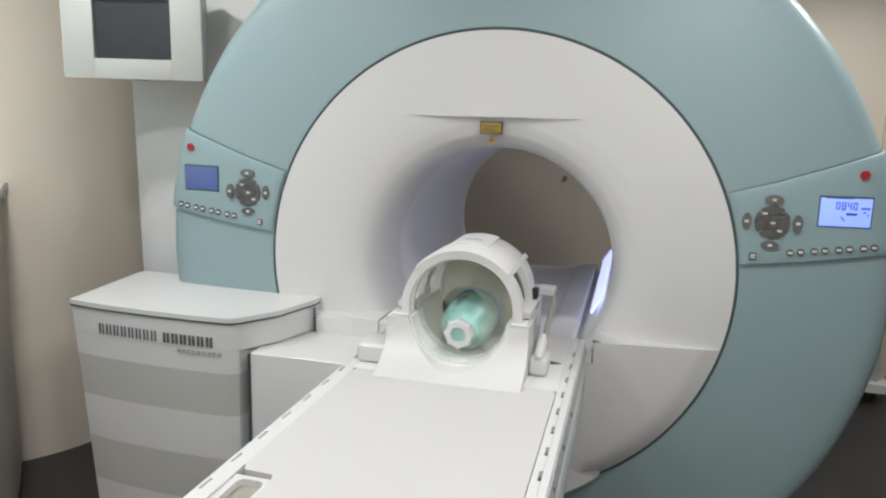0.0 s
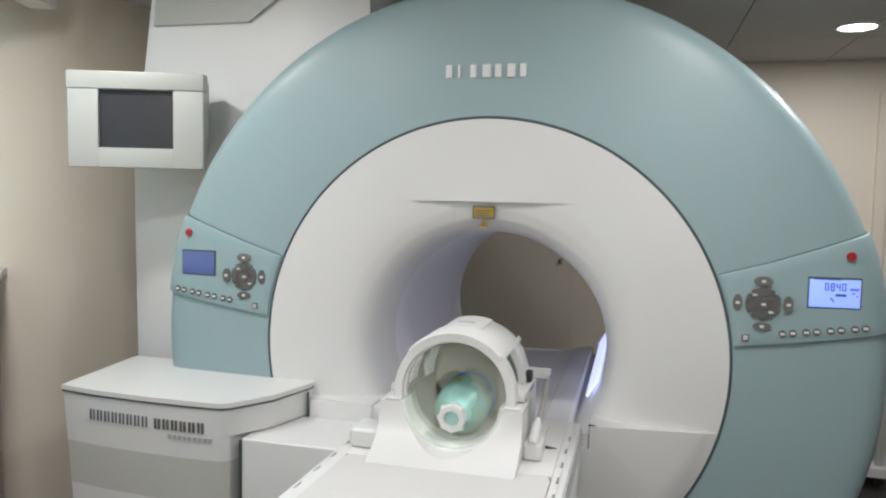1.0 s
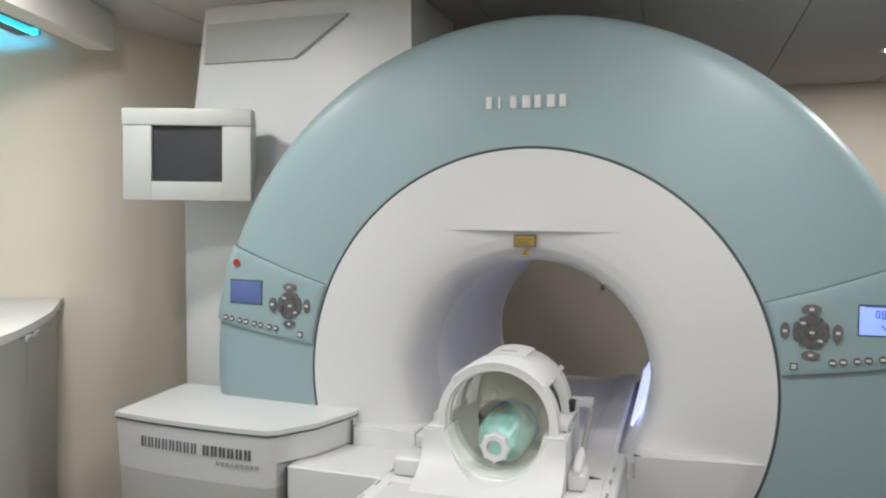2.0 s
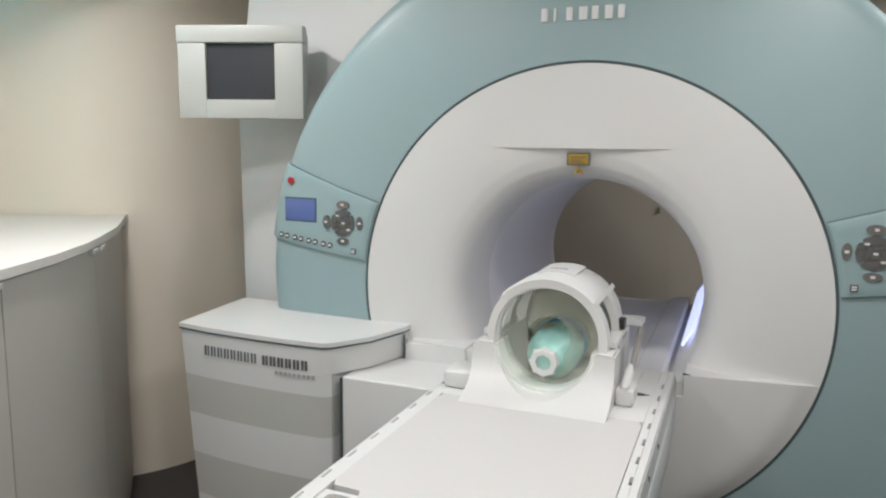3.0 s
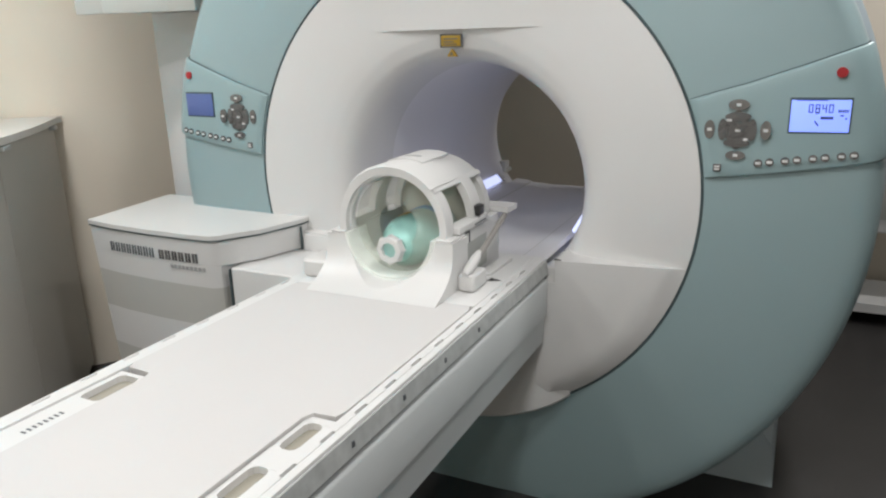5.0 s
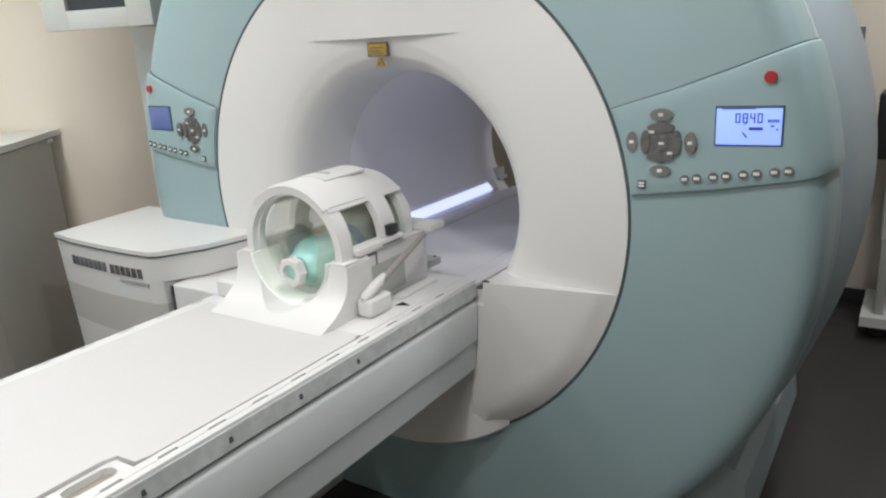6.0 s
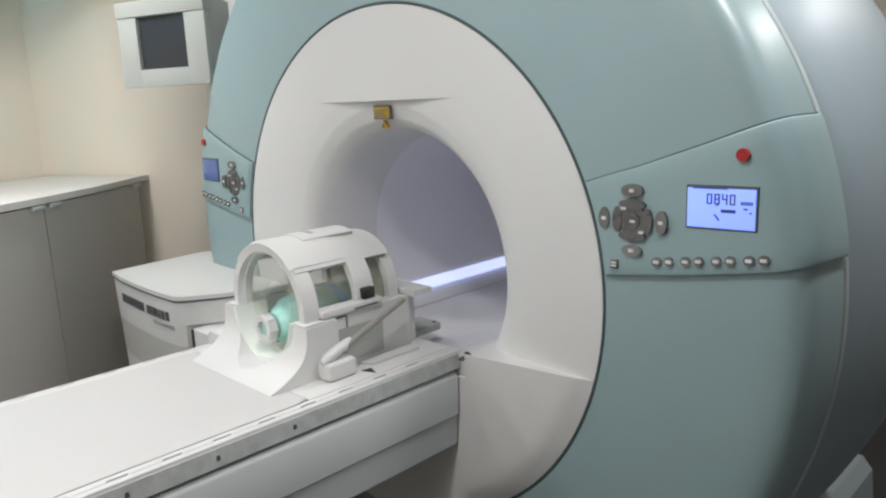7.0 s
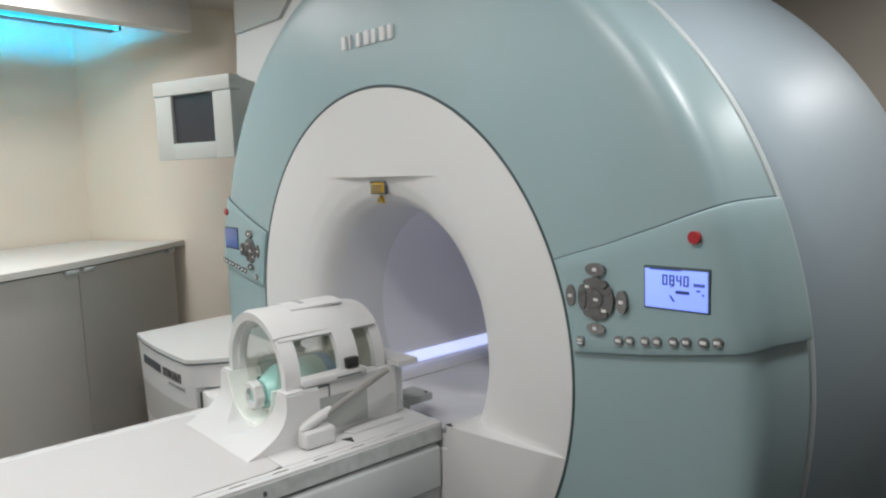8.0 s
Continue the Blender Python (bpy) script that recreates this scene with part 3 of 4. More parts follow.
# ---- the white housing beside the scanner ----
housing = thing("cryo_housing", (-1.0, 0.5, 0), "tall white equipment housing reaching the ceiling", "housing")
part("body", prism([(-1.50, 0.24), (-1.44, 0.22), (-0.62, 0.27), (-0.60, 0.80), (-1.50, 0.80)], 0.0, 1.75, "z", 0.02, 3, [(-1.57, 0.30), (-1.50, 0.285), (-0.62, 0.29), (-0.60, 0.80), (-1.57, 0.80)]), WHITE, housing, "white lower cover")
part("upper_cover", prism([(-1.57, 0.302), (-1.50, 0.287), (-0.50, 0.292), (-0.48, 0.80), (-1.57, 0.80)], 1.753, CEIL - 0.003, "z", 0.015, 3, [(-1.47, 0.31), (-1.42, 0.295), (-0.52, 0.30), (-0.50, 0.80), (-1.47, 0.80)]), WHITE, housing, "white upper cover leaning inwards")
part("recess_panel", prism([(-1.455, 2.335), (-1.02, 2.335), (-0.78, 2.50), (-1.44, 2.50)], 0.278, 0.33, "y", 0.012), GREYW, housing, "grey slanted panel near the ceiling")

# ---- the monitor ----
mon = thing("patient_monitor", (-1.315, -0.02, 1.745), "light grey box monitor with a dark blank screen", "monitor")
M = Matrix.Translation((-1.318, -0.018, 1.918)) @ Matrix.Rotation(radians(18.5), 4, "Z")


def mon_case():
    w, h = 0.246, 0.176
    front = [(-w, -h), (w, -h), (w, h), (-w, h)]
    back = [(-w + 0.02, -h + 0.10), (w - 0.02, -h + 0.10), (w - 0.02, h - 0.02), (-w + 0.02, h - 0.02)]
    return moved(prism(front, 0.031, 0.17, "y", 0.008, 2, back), M)


part("case", mon_case(), GREYW, mon)
for x0, x1, z0, z1 in ((-0.246, -0.137, -0.176, 0.1115), (0.136, 0.246, -0.176, 0.1115), (-0.1372, 0.1362, -0.176, -0.104)):
    part("bezel", moved(box(x0, x1, 0.0, 0.032, z0, z1, 0.002), M), GREYW, mon)
part("top_band", moved(box(-0.250, 0.250, -0.006, 0.06, 0.112, 0.178, 0.008), M), GREYW, mon)
part("screen", moved(box(-0.136, 0.135, 0.018, 0.0295, -0.103, 0.109), M), SCREEN, mon, "dark blank screen set back in the case")
part("arm", moved(box(-0.05, 0.10, 0.15, 0.36, -0.10, 0.06, 0.015), M), GREYW, mon)

# ---- the side cabinet with its lid ----
cab = thing("service_cabinet", (-1.05, -0.1, 0), "white tapered cabinet with grey bands and a lid", "cabinet")
LID = [(-1.40, -0.312), (-1.25, -0.335), (-1.05, -0.348), (-0.88, -0.350), (-0.765, -0.345), (-0.735, -0.325), (-0.655, -0.20), (-0.605, -0.02), (-0.605, 0.14), (-1.45, 0.16), (-1.455, 0.13)]


def inset(pts, k, cx=-1.03, cy=-0.1):
    return [(cx + (x - cx) * k, cy + (y - cy) * k) for x, y in pts]


part("lid", prism(LID, 0.966, 0.982, "z", 0.006, 3), LIDM, cab, "glossy white lid with rounded edges")
part("lid_gap", prism(inset(LID, 0.997), 0.9595, 0.9658), DARK, cab)


def band(z0, z1):
    def at(z):
        fall = (0.96 - z) / 0.96
        k = 0.985 - 0.06 * fall
        pts = [(x + (0.055 * fall * (-0.75 - x) / 0.7 if x < -0.75 else 0.0), y) for x, y in inset(LID, k)]
        if z < 0.8708:      # the side towards the table is set back below the overhang
            pts = [(min(x, -0.712), y) for x, y in pts]
        return pts
    return prism(at(z0), z0, z1, "z", 0, 2, at(z1))


part("band", band(0.871, 0.959), WHITE, cab, "white top band")
for z0, z1, mt, lb in ((0.79, 0.8705, WHITE, "white band"), (0.642, 0.79, STRIPE, "grey band"), (0.485, 0.642, WHITE, "white band"), (0.32, 0.485, STRIPE, "grey band"), (0.15, 0.32, WHITE, "white band"), (0.03, 0.15, STRIPE, "grey band")):
    part("band", band(z0, z1), mt, cab, lb)
part("plinth", prism(inset(LID, 0.86), 0.0, 0.03), BLACK, cab, "dark plinth")


def front_y(x):
    pts = inset(LID[:6], 0.979)
    return lerp(pts, x)


# product lettering as plain pairs of thin bars that follow the front
x = -1.268
for k in range(14):
    w, h, thick = (0.0272, 0.036, 0.0050) if k < 8 else (0.0285, 0.034, 0.0085)
    if k == 8:
        x += 0.016
    z, y = 0.878, front_y(x + w / 2)
    part("lettering_bar", join(box(x, x + thick, y - 0.004, y + 0.02, z, z + h), box(x + w * 0.5, x + w * 0.5 + thick, y - 0.004, y + 0.02, z, z + h)), PRINT if k < 8 else KEY, cab)
    x += w + 0.0035
for k in range(9):
    x = -0.955 + k * 0.0185
    part("lettering_bar", box(x, x + 0.0125, front_y(x) - 0.003, front_y(x) + 0.02, 0.850, 0.863), PALE, cab)

# ---- the table drive between cabinet and table ----
drive = thing("table_drive", (-0.5, -0.16, 0), "white boxy table drive unit beside the table", "drive unit")
part("housing", box(-0.708, -0.33, -0.312, -0.03, 0.0, 0.866, 0.010, 3), WHITE, drive)
part("rear_step", box(-0.602, -0.332, -0.028, 0.07, 0.0, 0.925, 0.008), WHITE, drive)
part("corner_gap", box(-0.607, -0.6025, -0.036, -0.028, 0.867, 0.955), DARK, drive)
part("dark_edge", box(-0.7125, -0.7085, -0.317, -0.30, 0.25, 0.86), DARK, drive)

# ---- the patient table ----
table = thing("patient_table", (0, -1.2, 0.55), "long white sliding table on a cool grey carriage", "table")
TE = -2.62
part("tabletop", box(-0.275, 0.325, TE, -0.03, 0.890, 0.912, 0.004), WHITE, table)


def rail(sx):
    """Edge of the tabletop with a row of slots cut through its cap."""
    x0, x1 = (0.312, 0.350) if sx > 0 else (0.258, 0.300)
    xs0, xs1 = (0.3245, 0.3315) if sx > 0 else (0.2855, 0.2925)
    ys = [-0.174 - 0.1135 * k for k in range(21)]
    bms = [box(min(sx * x0, sx * xs0), max(sx * x0, sx * xs0), TE, -0.03, 0.905, 0.936), box(min(sx * xs1, sx * x1), max(sx * xs1, sx * x1), TE, -0.03, 0.888, 0.936, 0.003)]
    y = -0.03
    for s in ys:
        bms.append(box(min(sx * xs0, sx * xs1), max(sx * xs0, sx * xs1), s, y, 0.905, 0.936))
        y = s - 0.042
    bms.append(box(min(sx * xs0, sx * xs1), max(sx * xs0, sx * xs1), TE, y, 0.905, 0.936))
    return join(*bms)


for sx in (-1, 1):
    part("edge_rail", rail(sx), WHITE, table, "white slotted edge rail")
    a, b = (0.3495, 0.354) if sx > 0 else (-0.304, -0.2995)
    part("side_track", prism([(a, 0.928), (b, 0.928), (b + sx * 0.006, 0.888), (a, 0.888)] if sx > 0 else [(b, 0.928), (a, 0.928), (a + sx * 0.006, 0.888), (b, 0.888)], TE, -0.04, "y"), TRACK, table, "worn grey metal track")
    # panel with two hand holes
    q, o = (0.248, 0.313) if sx > 0 else (0.176, 0.259)
    holes = ((-1.178, -1.274), (-1.334, -1.432)) if sx > 0 else ((-1.170, -1.282), (-1.492, -1.602))
    edges = [-1.158] + [v for h in holes for v in h] + [-1.70]
    pieces = [box(*sorted((sx * q, sx * o)), b, a, 0.905, 0.931) for a, b in zip(edges[::2], edges[1::2])]
    for x0, x1 in ((q, q + 0.010), (o - 0.016, o)):
        pieces.append(box(*sorted((sx * x0, sx * x1)), -1.70, -1.158, 0.905, 0.9305))
    for a, b in holes:
        for y0, dy in ((a, -0.018), (b, 0.018)):
            for x0, dx in ((q + 0.0095, 0.012), (o - 0.0155, -0.012)):
                pieces.append(prism([(sx * x0, y0), (sx * (x0 + dx), y0), (sx * (x0 + dx * 0.3), y0 + dy * 0.3), (sx * x0, y0 + dy)], 0.905, 0.9307))
    part("grip_panel", join(*pieces), WHITE, table)
    for a, b in holes:
        part("grip_recess", box(*sorted((sx * (q + 0.0105), sx * (o - 0.0165))), b, a, 0.9122, 0.9165), BEIGE, table, "beige hand recess")
    d = 0.008 if sx > 0 else -0.048
    part("upper_skirt", prism([(sx * (0.27 + d), 0.750), (sx * (0.350 + d), 0.750), (sx * (0.353 + d), 0.862), (sx * (0.349 + d), 0.870), (sx * (0.334 + d), 0.884), (sx * (0.27 + d), 0.884)], TE, -0.05, "y", 0.003), SIDE, table, "cool grey upper side panel")
    part("lower_skirt", prism([(sx * (0.26 + d), 0.655), (sx * (0.339 + d), 0.655), (sx * (0.345 + d), 0.745), (sx * (0.26 + d), 0.745)], TE, -0.05, "y", 0.004), SIDE, table, "cool grey lower side panel")
part("track_gap", box(0.340, 0.357, TE, -0.045, 0.8842, 0.8878), DARK, table)
part("core", box(-0.215, 0.270, TE + 0.01, -0.04, 0.66, 0.889), DARK, table)
part("slot_floor", box(0.3225, 0.3335, TE + 0.02, -0.05, 0.9125, 0.922), DARK, table)
part("slot_floor", box(-0.2945, -0.2835, TE + 0.02, -0.05, 0.9125, 0.922), PALE, table)
part("end_plate", box(-0.2575, 0.3115, -0.52, -0.03, 0.9122, 0.9378, 0.003), WHITE, table)
for k in range(9):
    y = -0.60 - 0.195 * k
    part("track_mark", prism([(y, 0.903), (y + 0.010, 0.903), (y + 0.008, 0.914), (y + 0.002, 0.914)], 0.3535, 0.3592, "x"), PRINT, table)
part("pedestal", prism([(-0.2, -2.45), (0.2, -2.45), (0.2, -1.75), (-0.2, -1.75)], 0.0, 0.635, "z", 0.02), SIDE, table)
part("pointer_mark", prism([(0.262, -0.316), (0.302, -0.300), (0.266, -0.286)], 0.9379, 0.9392), BLACK, table)
part("lettering_bar", join(*[box(-0.219, -0.206, -1.425 + 0.0115 * k, -1.4205 + 0.0115 * k, 0.9311, 0.9317) for k in range(8)]), PRINT, table)
# bed inside the bore: a shallow trough
TR = [(-0.300, 0.882), (-0.292, 0.890), (-0.225, 0.884), (-0.205, 0.876), (-0.1, 0.869), (0.1, 0.869), (0.205, 0.876), (0.225, 0.889), (0.300, 0.900), (0.312, 0.892), (0.29, 0.870), (0.2, 0.864), (-0.2, 0.864), (-0.29, 0.870)]
part("bore_bed", prism(TR, -0.02, 1.44, "y"), BED, table, "pale trough bed inside the bore")
part("bed_groove", join(box(-0.214, -0.207, 0.0, 1.42, 0.8725, 0.8795), box(0.207, 0.214, 0.0, 1.42, 0.8725, 0.8795)), STRIPE, table)
sock = part("socket", join(box(0.03, 0.13, -0.015, 0.12, 0.916, 0.941, 0.006, 3), box(0.03, 0.085, -0.01, 0.06, 0.8695, 0.9155, 0.003)), GREYW, table, "small grey coil socket")
part("pin", box(0.112, 0.120, 0.10, 0.108, 0.9412, 0.9435), BLACK, sock)

# the pad on the table
PAD = [(-0.248, -0.522), (0.300, -0.522), (0.310, -0.55), (0.310, -1.125), (0.303, -1.152), (0.256, -1.156), (0.246, -1.18), (0.246, TE + 0.02), (-0.174, TE + 0.02), (-0.174, -1.172), (-0.182, -1.150), (-0.246, -1.146), (-0.256, -1.12), (-0.256, -0.55)]
pad = thing("table_pad", (0, -1.5, 0.912), "thin white vinyl pad lying on the table", "table pad")
part("cushion", prism(PAD, 0.9128, 0.938, "z", 0.007, 3), MATT, pad)
part("piping", prism([(0.026 + (x - 0.026) * 1.006, y) for x, y in PAD], 0.9125, 0.9165), PALE, pad, "grey edge piping")

# ---- the head coil ----
coil = thing("head_coil", (0, -0.28, 0.934), "white head coil with an arched open cage", "head coil")
COIL_AT = Matrix.Translation((0.021, 0, 0.004))


def cpart(name, bm, material, parent, label=""):
    """A part of what lies on the table's middle line."""
    return part(name, moved(bm, COIL_AT), material, parent, label)


def heights(xs, top, bottom, y_front, y_back, rows=8):
    """A block under a given top outline over x, with a front that may lean with the height."""
    bm = bmesh.new()
    F, B = [], []
    for x in xs:
        zt = top(x)
        F.append([bm.verts.new((x, y_front(bottom + (zt - bottom) * j / rows), bottom + (zt - bottom) * j / rows)) for j in range(rows + 1)])
        B.append([bm.verts.new((x, y_back, bottom + (zt - bottom) * j / rows)) for j in range(rows + 1)])
    n = len(xs)
    for i in range(n - 1):
        for j in range(rows):
            bm.faces.new((F[i][j], F[i + 1][j], F[i + 1][j + 1], F[i][j + 1]))
            bm.faces.new((B[i][j], B[i][j + 1], B[i + 1][j + 1], B[i + 1][j]))
        bm.faces.new((F[i][rows], F[i + 1][rows], B[i + 1][rows], B[i][rows]))
        bm.faces.new((F[i][0], B[i][0], B[i + 1][0], F[i + 1][0]))
    for j in range(rows):
        bm.faces.new((F[0][j], F[0][j + 1], B[0][j + 1], B[0][j]))
        bm.faces.new((F[-1][j], B[-1][j], B[-1][j + 1], F[-1][j + 1]))
    return bm


AX = 1.096                                   # height of the coil's axis
ARCH = AX + 0.006                            # height of the arches' middle
cut = [-0.143 + 0.286 * i / 24 for i in range(25)]
xs_front = [-0.208, -0.2, -0.18, -0.16, -0.144] + cut + [0.144, 0.16, 0.18, 0.195, 0.2]
cpart("front_base", heights(xs_front, lambda x: 1.075 if abs(x) > 0.1431 else AX - math.sqrt(max(0.0, 0.145 ** 2 - x * x)) * 1.0, 0.9345,
     lambda z: -0.452 - 0.118 * max(0.0, (1.075 - z) / 0.14) ** 3.4, -0.352, 14), WHITE, coil, "white concave front base with a round cut-out")
cpart("tray", heights([-0.188, -0.17, -0.15, -0.144] + cut + [0.144, 0.15, 0.17, 0.188], lambda x: 1.085 if abs(x) > 0.1431 else AX - math.sqrt(max(0.0, 0.145 ** 2 - x * x)), 0.9345, lambda z: -0.3505, -0.085, 4), WHITE, coil, "white lower tray")
cpart("rear_shelf", prism([(-0.205, -0.095), (0.20, -0.095), (0.226, -0.10), (0.228, -0.03), (-0.205, -0.03)], 1.087, 1.104, "z", 0.006), WHITE, coil)
cpart("rear_block", box(-0.17, 0.17, -0.083, -0.045, 0.9345, 1.086, 0.008), WHITE, coil)
for sx in (-1, 1):
    cpart("post_cap", box(*sorted((sx * 0.1455, sx * 0.195)), -0.451, -0.354, 1.0752, 1.083, 0.003), WHITE, coil)
    cpart("side_ledge", box(*sorted((sx * 0.15, sx * 0.196)), -0.394, -0.19, 1.086, 1.106, 0.004), WHITE, coil)
    for y0, y1, z in ((-0.348, -0.315, 1.076), (-0.29, -0.21, 1.0905)):
        cpart("panel_gap", box(*sorted((sx * 0.1885, sx * (0.1905 if z < 1.08 else 0.1975))), y0, y1, z, z + 0.004), PRINT, coil)
    cpart("panel_gap", box(*sorted((sx * 0.1885, sx * 0.1902)), -0.316, -0.312, 1.045, 1.079), PRINT, coil)
    cpart("side_recess", box(*sorted((sx * 0.1885, sx * 0.1898)), -0.347, -0.19, 0.95, 1.045, 0.0), GREYW, coil)


def arc(r0, r1, a0, a1, y0, y1, n=24, bv=0.004):
    return bevel(spin([(r0 + 0.005, y0), (r1 + 0.005, y0), (r1 + 0.005, y1), (r0 + 0.005, y1)], 0.004, ARCH, n, a0, a1, True), 0)


cpart("front_arch", arc(0.146, 0.168, -9, 189, -0.440, -0.392, 44), WHITE, coil, "white front arch")
cpart("front_arch_lip", arc(0.139, 0.1465, -9, 189, -0.420, -0.400, 44), WHITE, coil)
cpart("roof", spin([(0.155, -0.440), (0.174, -0.444), (0.180, -0.430), (0.179, -0.29), (0.168, -0.14), (0.160, -0.10), (0.148, -0.105)], 0.004, ARCH, 24, 42, 138, True), WHITE, coil, "white curved roof")
cpart("roof_bead", arc(0.158, 0.1715, 38, 43, -0.434, -0.12, 3), WHITE, coil)
cpart("roof_bead", arc(0.158, 0.1715, 137, 142, -0.434, -0.12, 3), WHITE, coil)
cpart("rear_arch", arc(0.133, 0.157, -6, 186, -0.138, -0.105, 36), WHITE, coil, "white rear arch")
for a0, a1 in ((-6, 43), (137, 186)):
    cpart("side_post", arc(0.150, 0.172, a0, a1, -0.268, -0.205, 10), WHITE, coil, "white side post")
cpart("rear_plate", spin([(0.002, -0.122), (0.1445, -0.122), (0.1445, -0.116), (0.002, -0.116)], 0.004, AX + 0.006, 40, 0, 360, True), OLIVE, coil, "dull olive-grey rear plate")
cpart("inner_tube", spin([(0.137, -0.398), (0.1395, -0.398), (0.1395, -0.124), (0.137, -0.124)], 0.004, AX + 0.006, 40, 0, 360, True), TUBE, coil, "dull translucent inner tube").visible_shadow = False
cpart("front_pane", spin([(0.062, -0.404), (0.1385, -0.404), (0.1385, -0.401), (0.062, -0.401)], 0.004, AX + 0.006, 40, 0, 360, True), TUBE, coil, "olive-tinted translucent front pane").visible_shadow = False
cpart("roof_grip", arc(0.172, 0.178, 72, 108, -0.345, -0.175, 8), WHITE, coil)
cpart("roof_slot", arc(0.1775, 0.1787, 82, 98, -0.30, -0.285, 6), PALE, coil, "grey slot in the roof")
cpart("knob", box(0.168, 0.195, -0.254, -0.214, 1.109, 1.139, 0.005), BLACK, coil, "small black latch knob")
lever = cpart("lever", sweep([(0.232, -0.145, 1.092), (0.232, -0.36, 1.012)], 0.0085, 10), TRACKD, coil, "grey slanting lever")
cpart("grip", sweep([(0.228, -0.335, 1.026), (0.228, -0.36, 1.014), (0.227, -0.415, 0.992), (0.226, -0.43, 0.985)], [0.008, 0.014, 0.0145, 0.009], 12), WHITE, lever, "white lever grip")
cpart("lever_foot", box(0.200, 0.252, -0.43, -0.335, 0.9345, 0.985, 0.014, 3), WHITE, coil)
cpart("lever_foot", box(-0.292, -0.206, -0.475, -0.36, 0.9345, 0.990, 0.016, 3), WHITE, coil)
cpart("foot_pad", prism([(0.20, -0.29), (0.235, -0.27), (0.238, -0.10), (0.2, -0.08)], 0.9345, 0.942, "z", 0.004), WHITE, coil)
cpart("clear_sleeve", join(spin([(0.134, -0.462), (0.1435, -0.462), (0.1435, -0.36), (0.134, -0.36)], 0.004, AX, 36, 186, 354, True)), CLEAR, coil, "clear plastic sleeve").visible_shadow = False

# ---- the bottle lying in the coil ----
bot = thing("phantom_bottle", (0, -0.28, 0.96), "teal liquid-filled bottle with a white cap", "bottle")
BZ = 1.041
body = cpart("body", spin([(0.001, -0.432), (0.040, -0.43), (0.046, -0.425), (0.050, -0.405), (0.066, -0.385), (0.074, -0.36), (0.076, -0.33), (0.076, -0.16), (0.070, -0.14), (0.001, -0.138)], 0.004, BZ, 40), TEAL, bot, "clear teal bottle wall")
body.visible_shadow = False
cpart("liquid", spin([(0.001, -0.426), (0.036, -0.424), (0.044, -0.402), (0.060, -0.380), (0.068, -0.356), (0.070, -0.33), (0.070, -0.165), (0.064, -0.148), (0.001, -0.145)], 0.004, BZ, 36), TEALS, bot, "teal liquid")
cpart("cap", spin([(0.023, -0.462), (0.038, -0.462), (0.041, -0.458), (0.041, -0.436), (0.023, -0.434)], 0.004, BZ, 8, close=True), WHITE, bot, "white faceted cap")
for q in [2 * math.pi * i / 8 for i in range(8)]:
    cpart("cap_rib", box(0.004 + 0.0412 * math.cos(q) - 0.002, 0.004 + 0.0412 * math.cos(q) + 0.002, -0.457, -0.437, BZ + 0.0412 * math.sin(q) - 0.002, BZ + 0.0412 * math.sin(q) + 0.002), WHITE, bot)
cpart("cap_centre", disc_y(0.004, BZ, -0.452, -0.433, 0.0228, n=20), TEALS, bot)
cpart("band", spin([(0.0765, -0.245), (0.0785, -0.245), (0.0785, -0.215), (0.0765, -0.215)], 0.004, BZ, 36, close=True), BAND, bot, "dark blue band")
cpart("tag", spin([(0.0765, -0.33), (0.078, -0.33), (0.078, -0.30), (0.0765, -0.30)], 0.004, BZ, 6, 95, 120, True), AMBER, bot, "small orange tag")

# ---- the counter cupboard along the left wall ----
counter = thing("counter_cupboard", (-1.6, -0.7, 0), "grey laminate cupboard with a bowed white top", "cupboard")
FRONT = [(-2.128, 0.165), (-1.97, -0.005), (-1.80, -0.20), (-1.612, -0.46), (-1.52, -0.60), (-1.40, -0.82), (-1.30, -1.06), (-1.22, -1.32), (-1.16, -1.60), (-1.12, -1.90), (-1.10, -2.20)]
BACK = [along(2.12, 0.014), along(0.02, 0.014)] + [(x + 0.004, y - 0.012) for x, y in bend()[:8]]
part("worktop", prism(FRONT + BACK, 1.278, 1.306, "z", 0.004), CTOP, counter, "white worktop with a bowed front")


def setback(pts, d):
    out = []
    for i, (x, y) in enumerate(pts):
        a, b = pts[max(i - 1, 0)], pts[min(i + 1, len(pts) - 1)]
        t = Vector((b[0] - a[0], b[1] - a[1])).normalized()
        out.append((x + t.y * d, y - t.x * d))
    return out


inner = setback(FRONT, 0.045)
inner[0] = (inner[0][0] + 0.012, inner[0][1] - 0.02)
part("carcass", prism(inner + [along(2.10, 0.02), along(0.04, 0.02), (bend()[4][0], bend()[4][1] - 0.03)], 0.0, 1.277), CUPB, counter)


def door(i0, i1):
    outer = setback(FRONT, 0.018)[i0:i1 + 1]
    inn = setback(FRONT, 0.042)[i0:i1 + 1]
    def trim(p, q, k):
        d = Vector((q[0] - p[0], q[1] - p[1])).normalized() * k
        return (p[0] + d.x, p[1] + d.y)
    outer[0], outer[-1] = trim(outer[0], outer[1], 0.003), trim(outer[-1], outer[-2], 0.003)
    inn[0], inn[-1] = trim(inn[0], inn[1], 0.003), trim(inn[-1], inn[-2], 0.003)
    return prism(outer + inn[::-1], 0.06, 1.27), outer


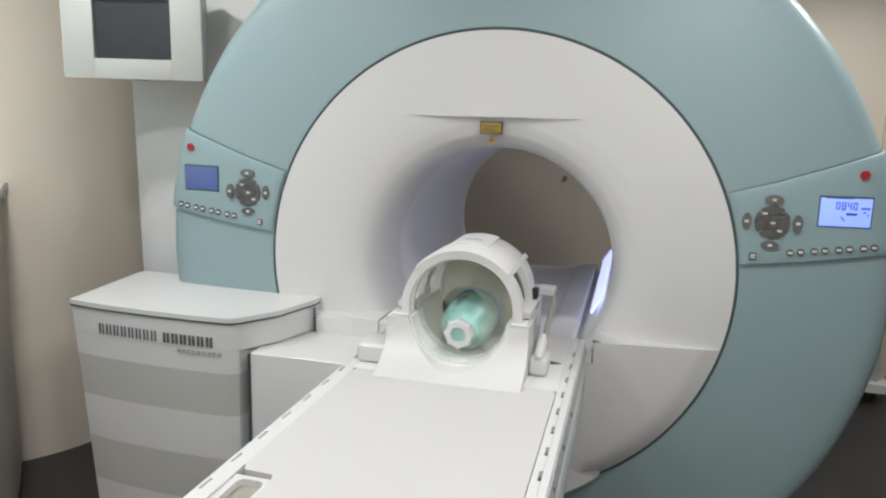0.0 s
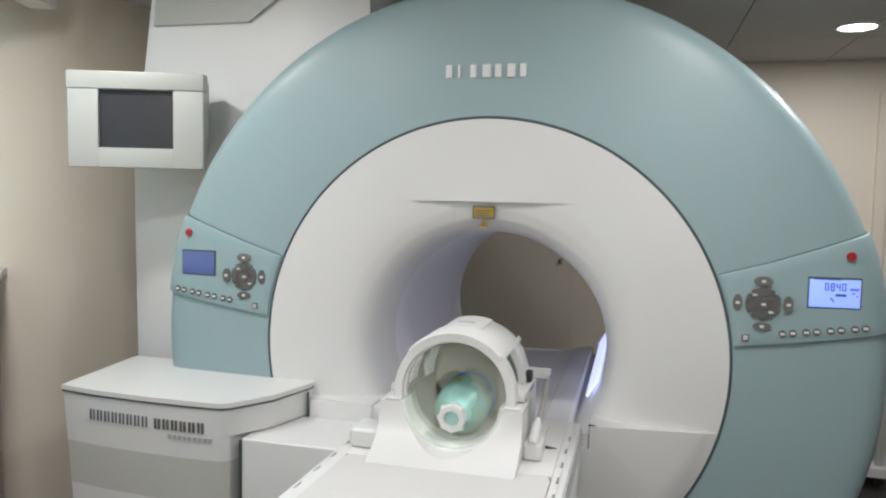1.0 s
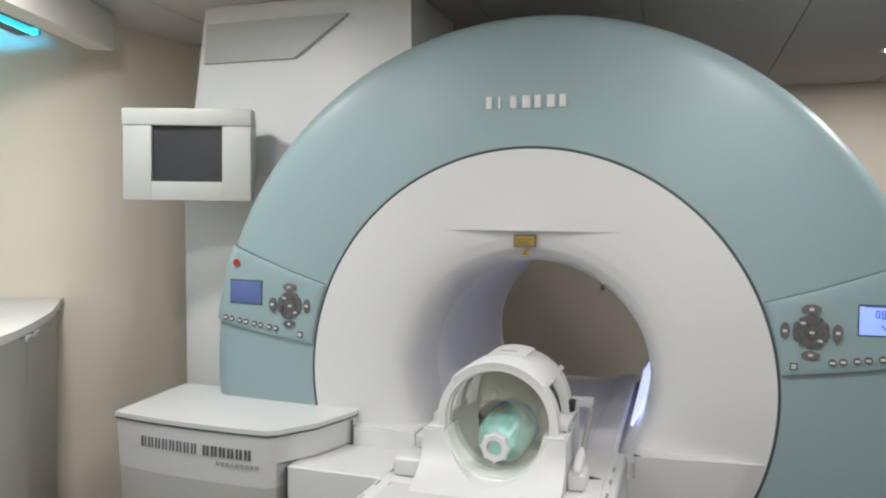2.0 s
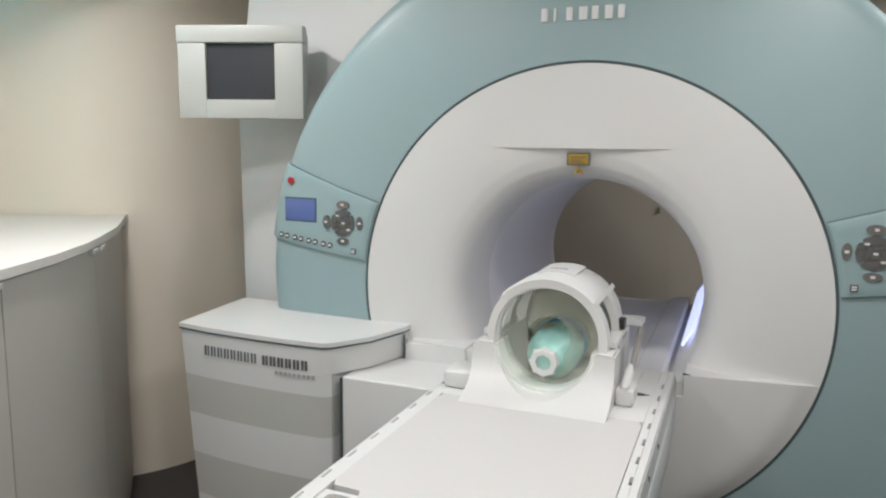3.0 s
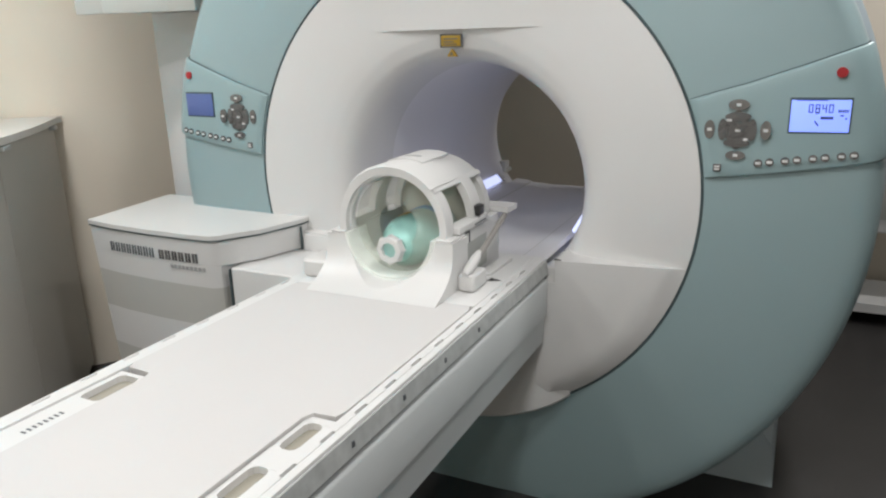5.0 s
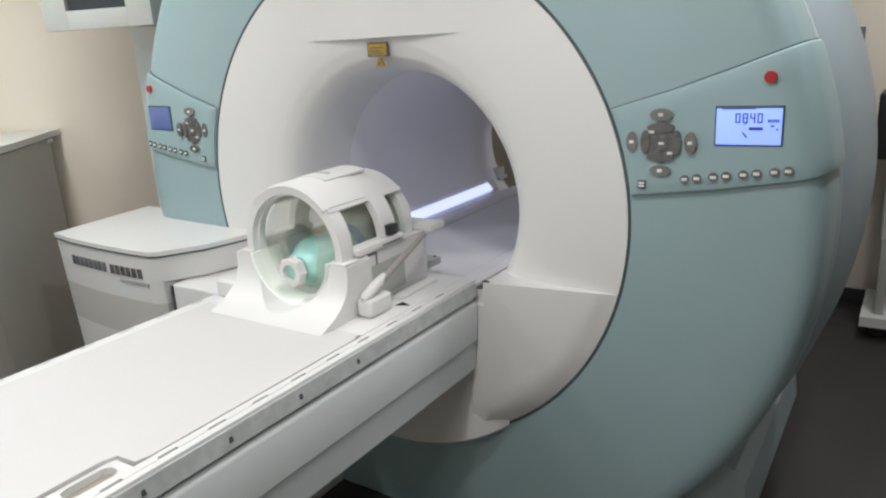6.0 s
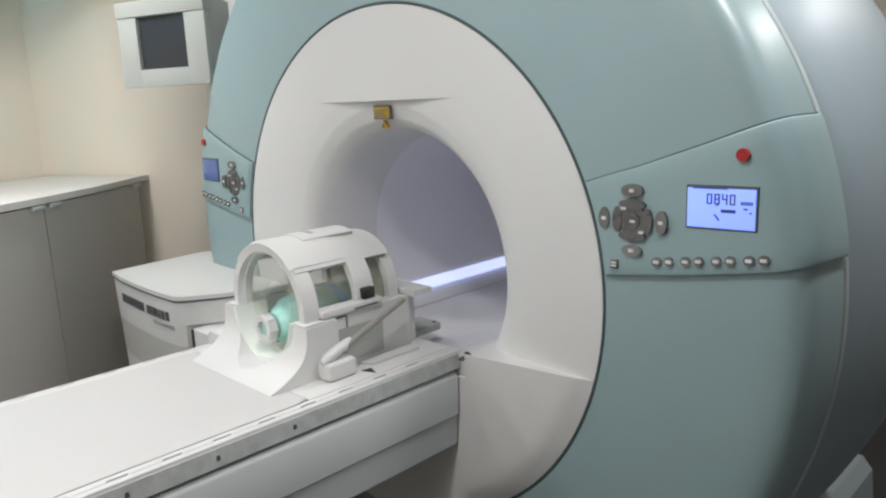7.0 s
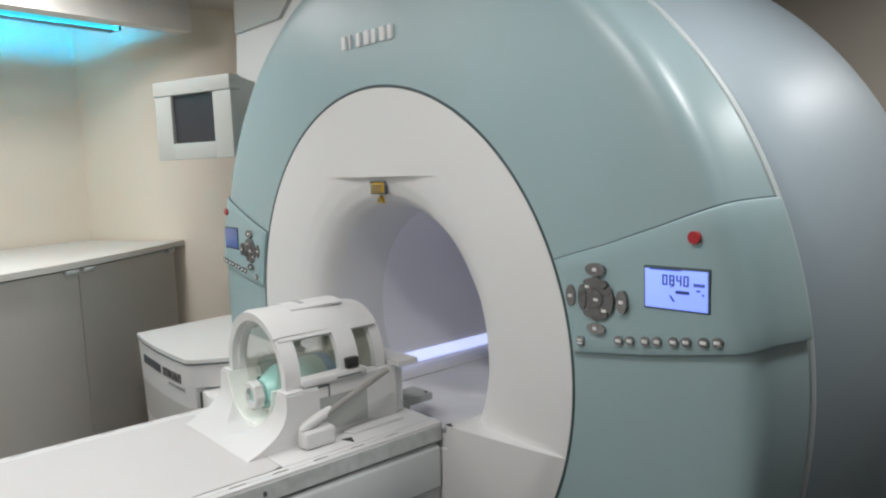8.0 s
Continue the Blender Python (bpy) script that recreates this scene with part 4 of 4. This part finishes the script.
for i0, i1 in ((0, 3), (3, 6), (6, 8), (8, 10)):
    bm, line = door(i0, i1)
    leaf = part("door", bm, CUPB, counter, "grey laminate door")
    for p, q in ((line[0], line[1]), (line[-1], line[-2])):
        d = Vector((q[0] - p[0], q[1] - p[1])).normalized()
        c = Vector((p[0], p[1])) + d * 0.05
        n = Vector((-d.y, d.x))
        if n.x < 0:
            n = -n
        if i0 == 0 or p == line[0]:
            m = Matrix.Translation((c.x + n.x * 0.008, c.y + n.y * 0.008, 1.262)) @ Matrix.Rotation(math.atan2(d.y, d.x), 4, "Z")
            part("pull", moved(box(-0.035, 0.035, -0.014, 0.014, -0.008, 0.010, 0.004), m), TRACK, leaf, "small metal pull")

# ---- the trolley by the back wall ----
cart = thing("equipment_trolley", (1.65, 2.1, 0), "white equipment trolley on dark castors by the wall", "trolley")
TROLLEY_AT = Matrix.Translation((-0.02, 0.36, 0.0))


def tpart(name, bm, material, parent, label=""):
    return part(name, moved(bm, TROLLEY_AT), material, parent, label)


tpart("body", box(1.32, 2.0, 1.98, 2.38, 0.52, 0.92, 0.02, 3), WHITE, cart, "white trolley body")
tpart("lower_tray", prism([(1.27, 1.92), (2.05, 1.92), (2.05, 2.39), (1.27, 2.39)], 0.078, 0.13, "z", 0.02), WHITE, cart, "white lower tray")
for x0 in (1.33, 1.94):
    for y0 in (1.98, 2.30):
        tpart("post", box(x0, x0 + 0.04, y0, y0 + 0.04, 0.125, 0.525, 0.005), GREYW, cart)
        wheel = tpart("castor", moved(spin([(0.008, -0.012), (0.031, -0.012), (0.034, 0), (0.031, 0.012), (0.008, 0.012)], 0, 0, 20, close=True), Matrix.Translation((x0 + 0.02, y0 + 0.02, 0.034))), BLACK, cart, "dark castor wheel")
        tpart("fork", box(x0 + 0.005, x0 + 0.035, y0 + 0.002, y0 + 0.038, 0.060, 0.080, 0.003), GREYW, wheel)
tpart("device", box(1.25, 1.55, 2.05, 2.30, 0.921, 1.25, 0.02, 3), BLACK, cart, "black device on top")
tpart("panel", box(1.34, 1.98, 1.972, 1.979, 0.60, 0.88, 0.002), GREYW, cart)

hook = thing("wall_hook", (1.10, 2.40, 1.48), "small dark hook fixed on the wall", "hook")
part("plate", box(1.085, 1.115, ROOM_B - 0.03, ROOM_B - 0.0032, 1.47, 1.56, 0.003), KEY, hook)
part("peg", sweep([(1.10, ROOM_B - 0.028, 1.50), (1.10, ROOM_B - 0.07, 1.49), (1.10, ROOM_B - 0.075, 1.52)], 0.008), KEY, hook)
clip = thing("wall_bracket", (-0.005, ROOM_B - 0.01, 1.2), "small dark bracket fixed on the wall lining", "bracket")
part("plate", box(-0.014, 0.006, ROOM_B - 0.012, ROOM_B - 0.0002, 1.205, 1.24, 0.002), TRACKD, clip)
part("peg", sweep([(-0.005, ROOM_B - 0.015, 1.215), (-0.005, ROOM_B - 0.03, 1.213)], 0.005), TRACKD, clip)
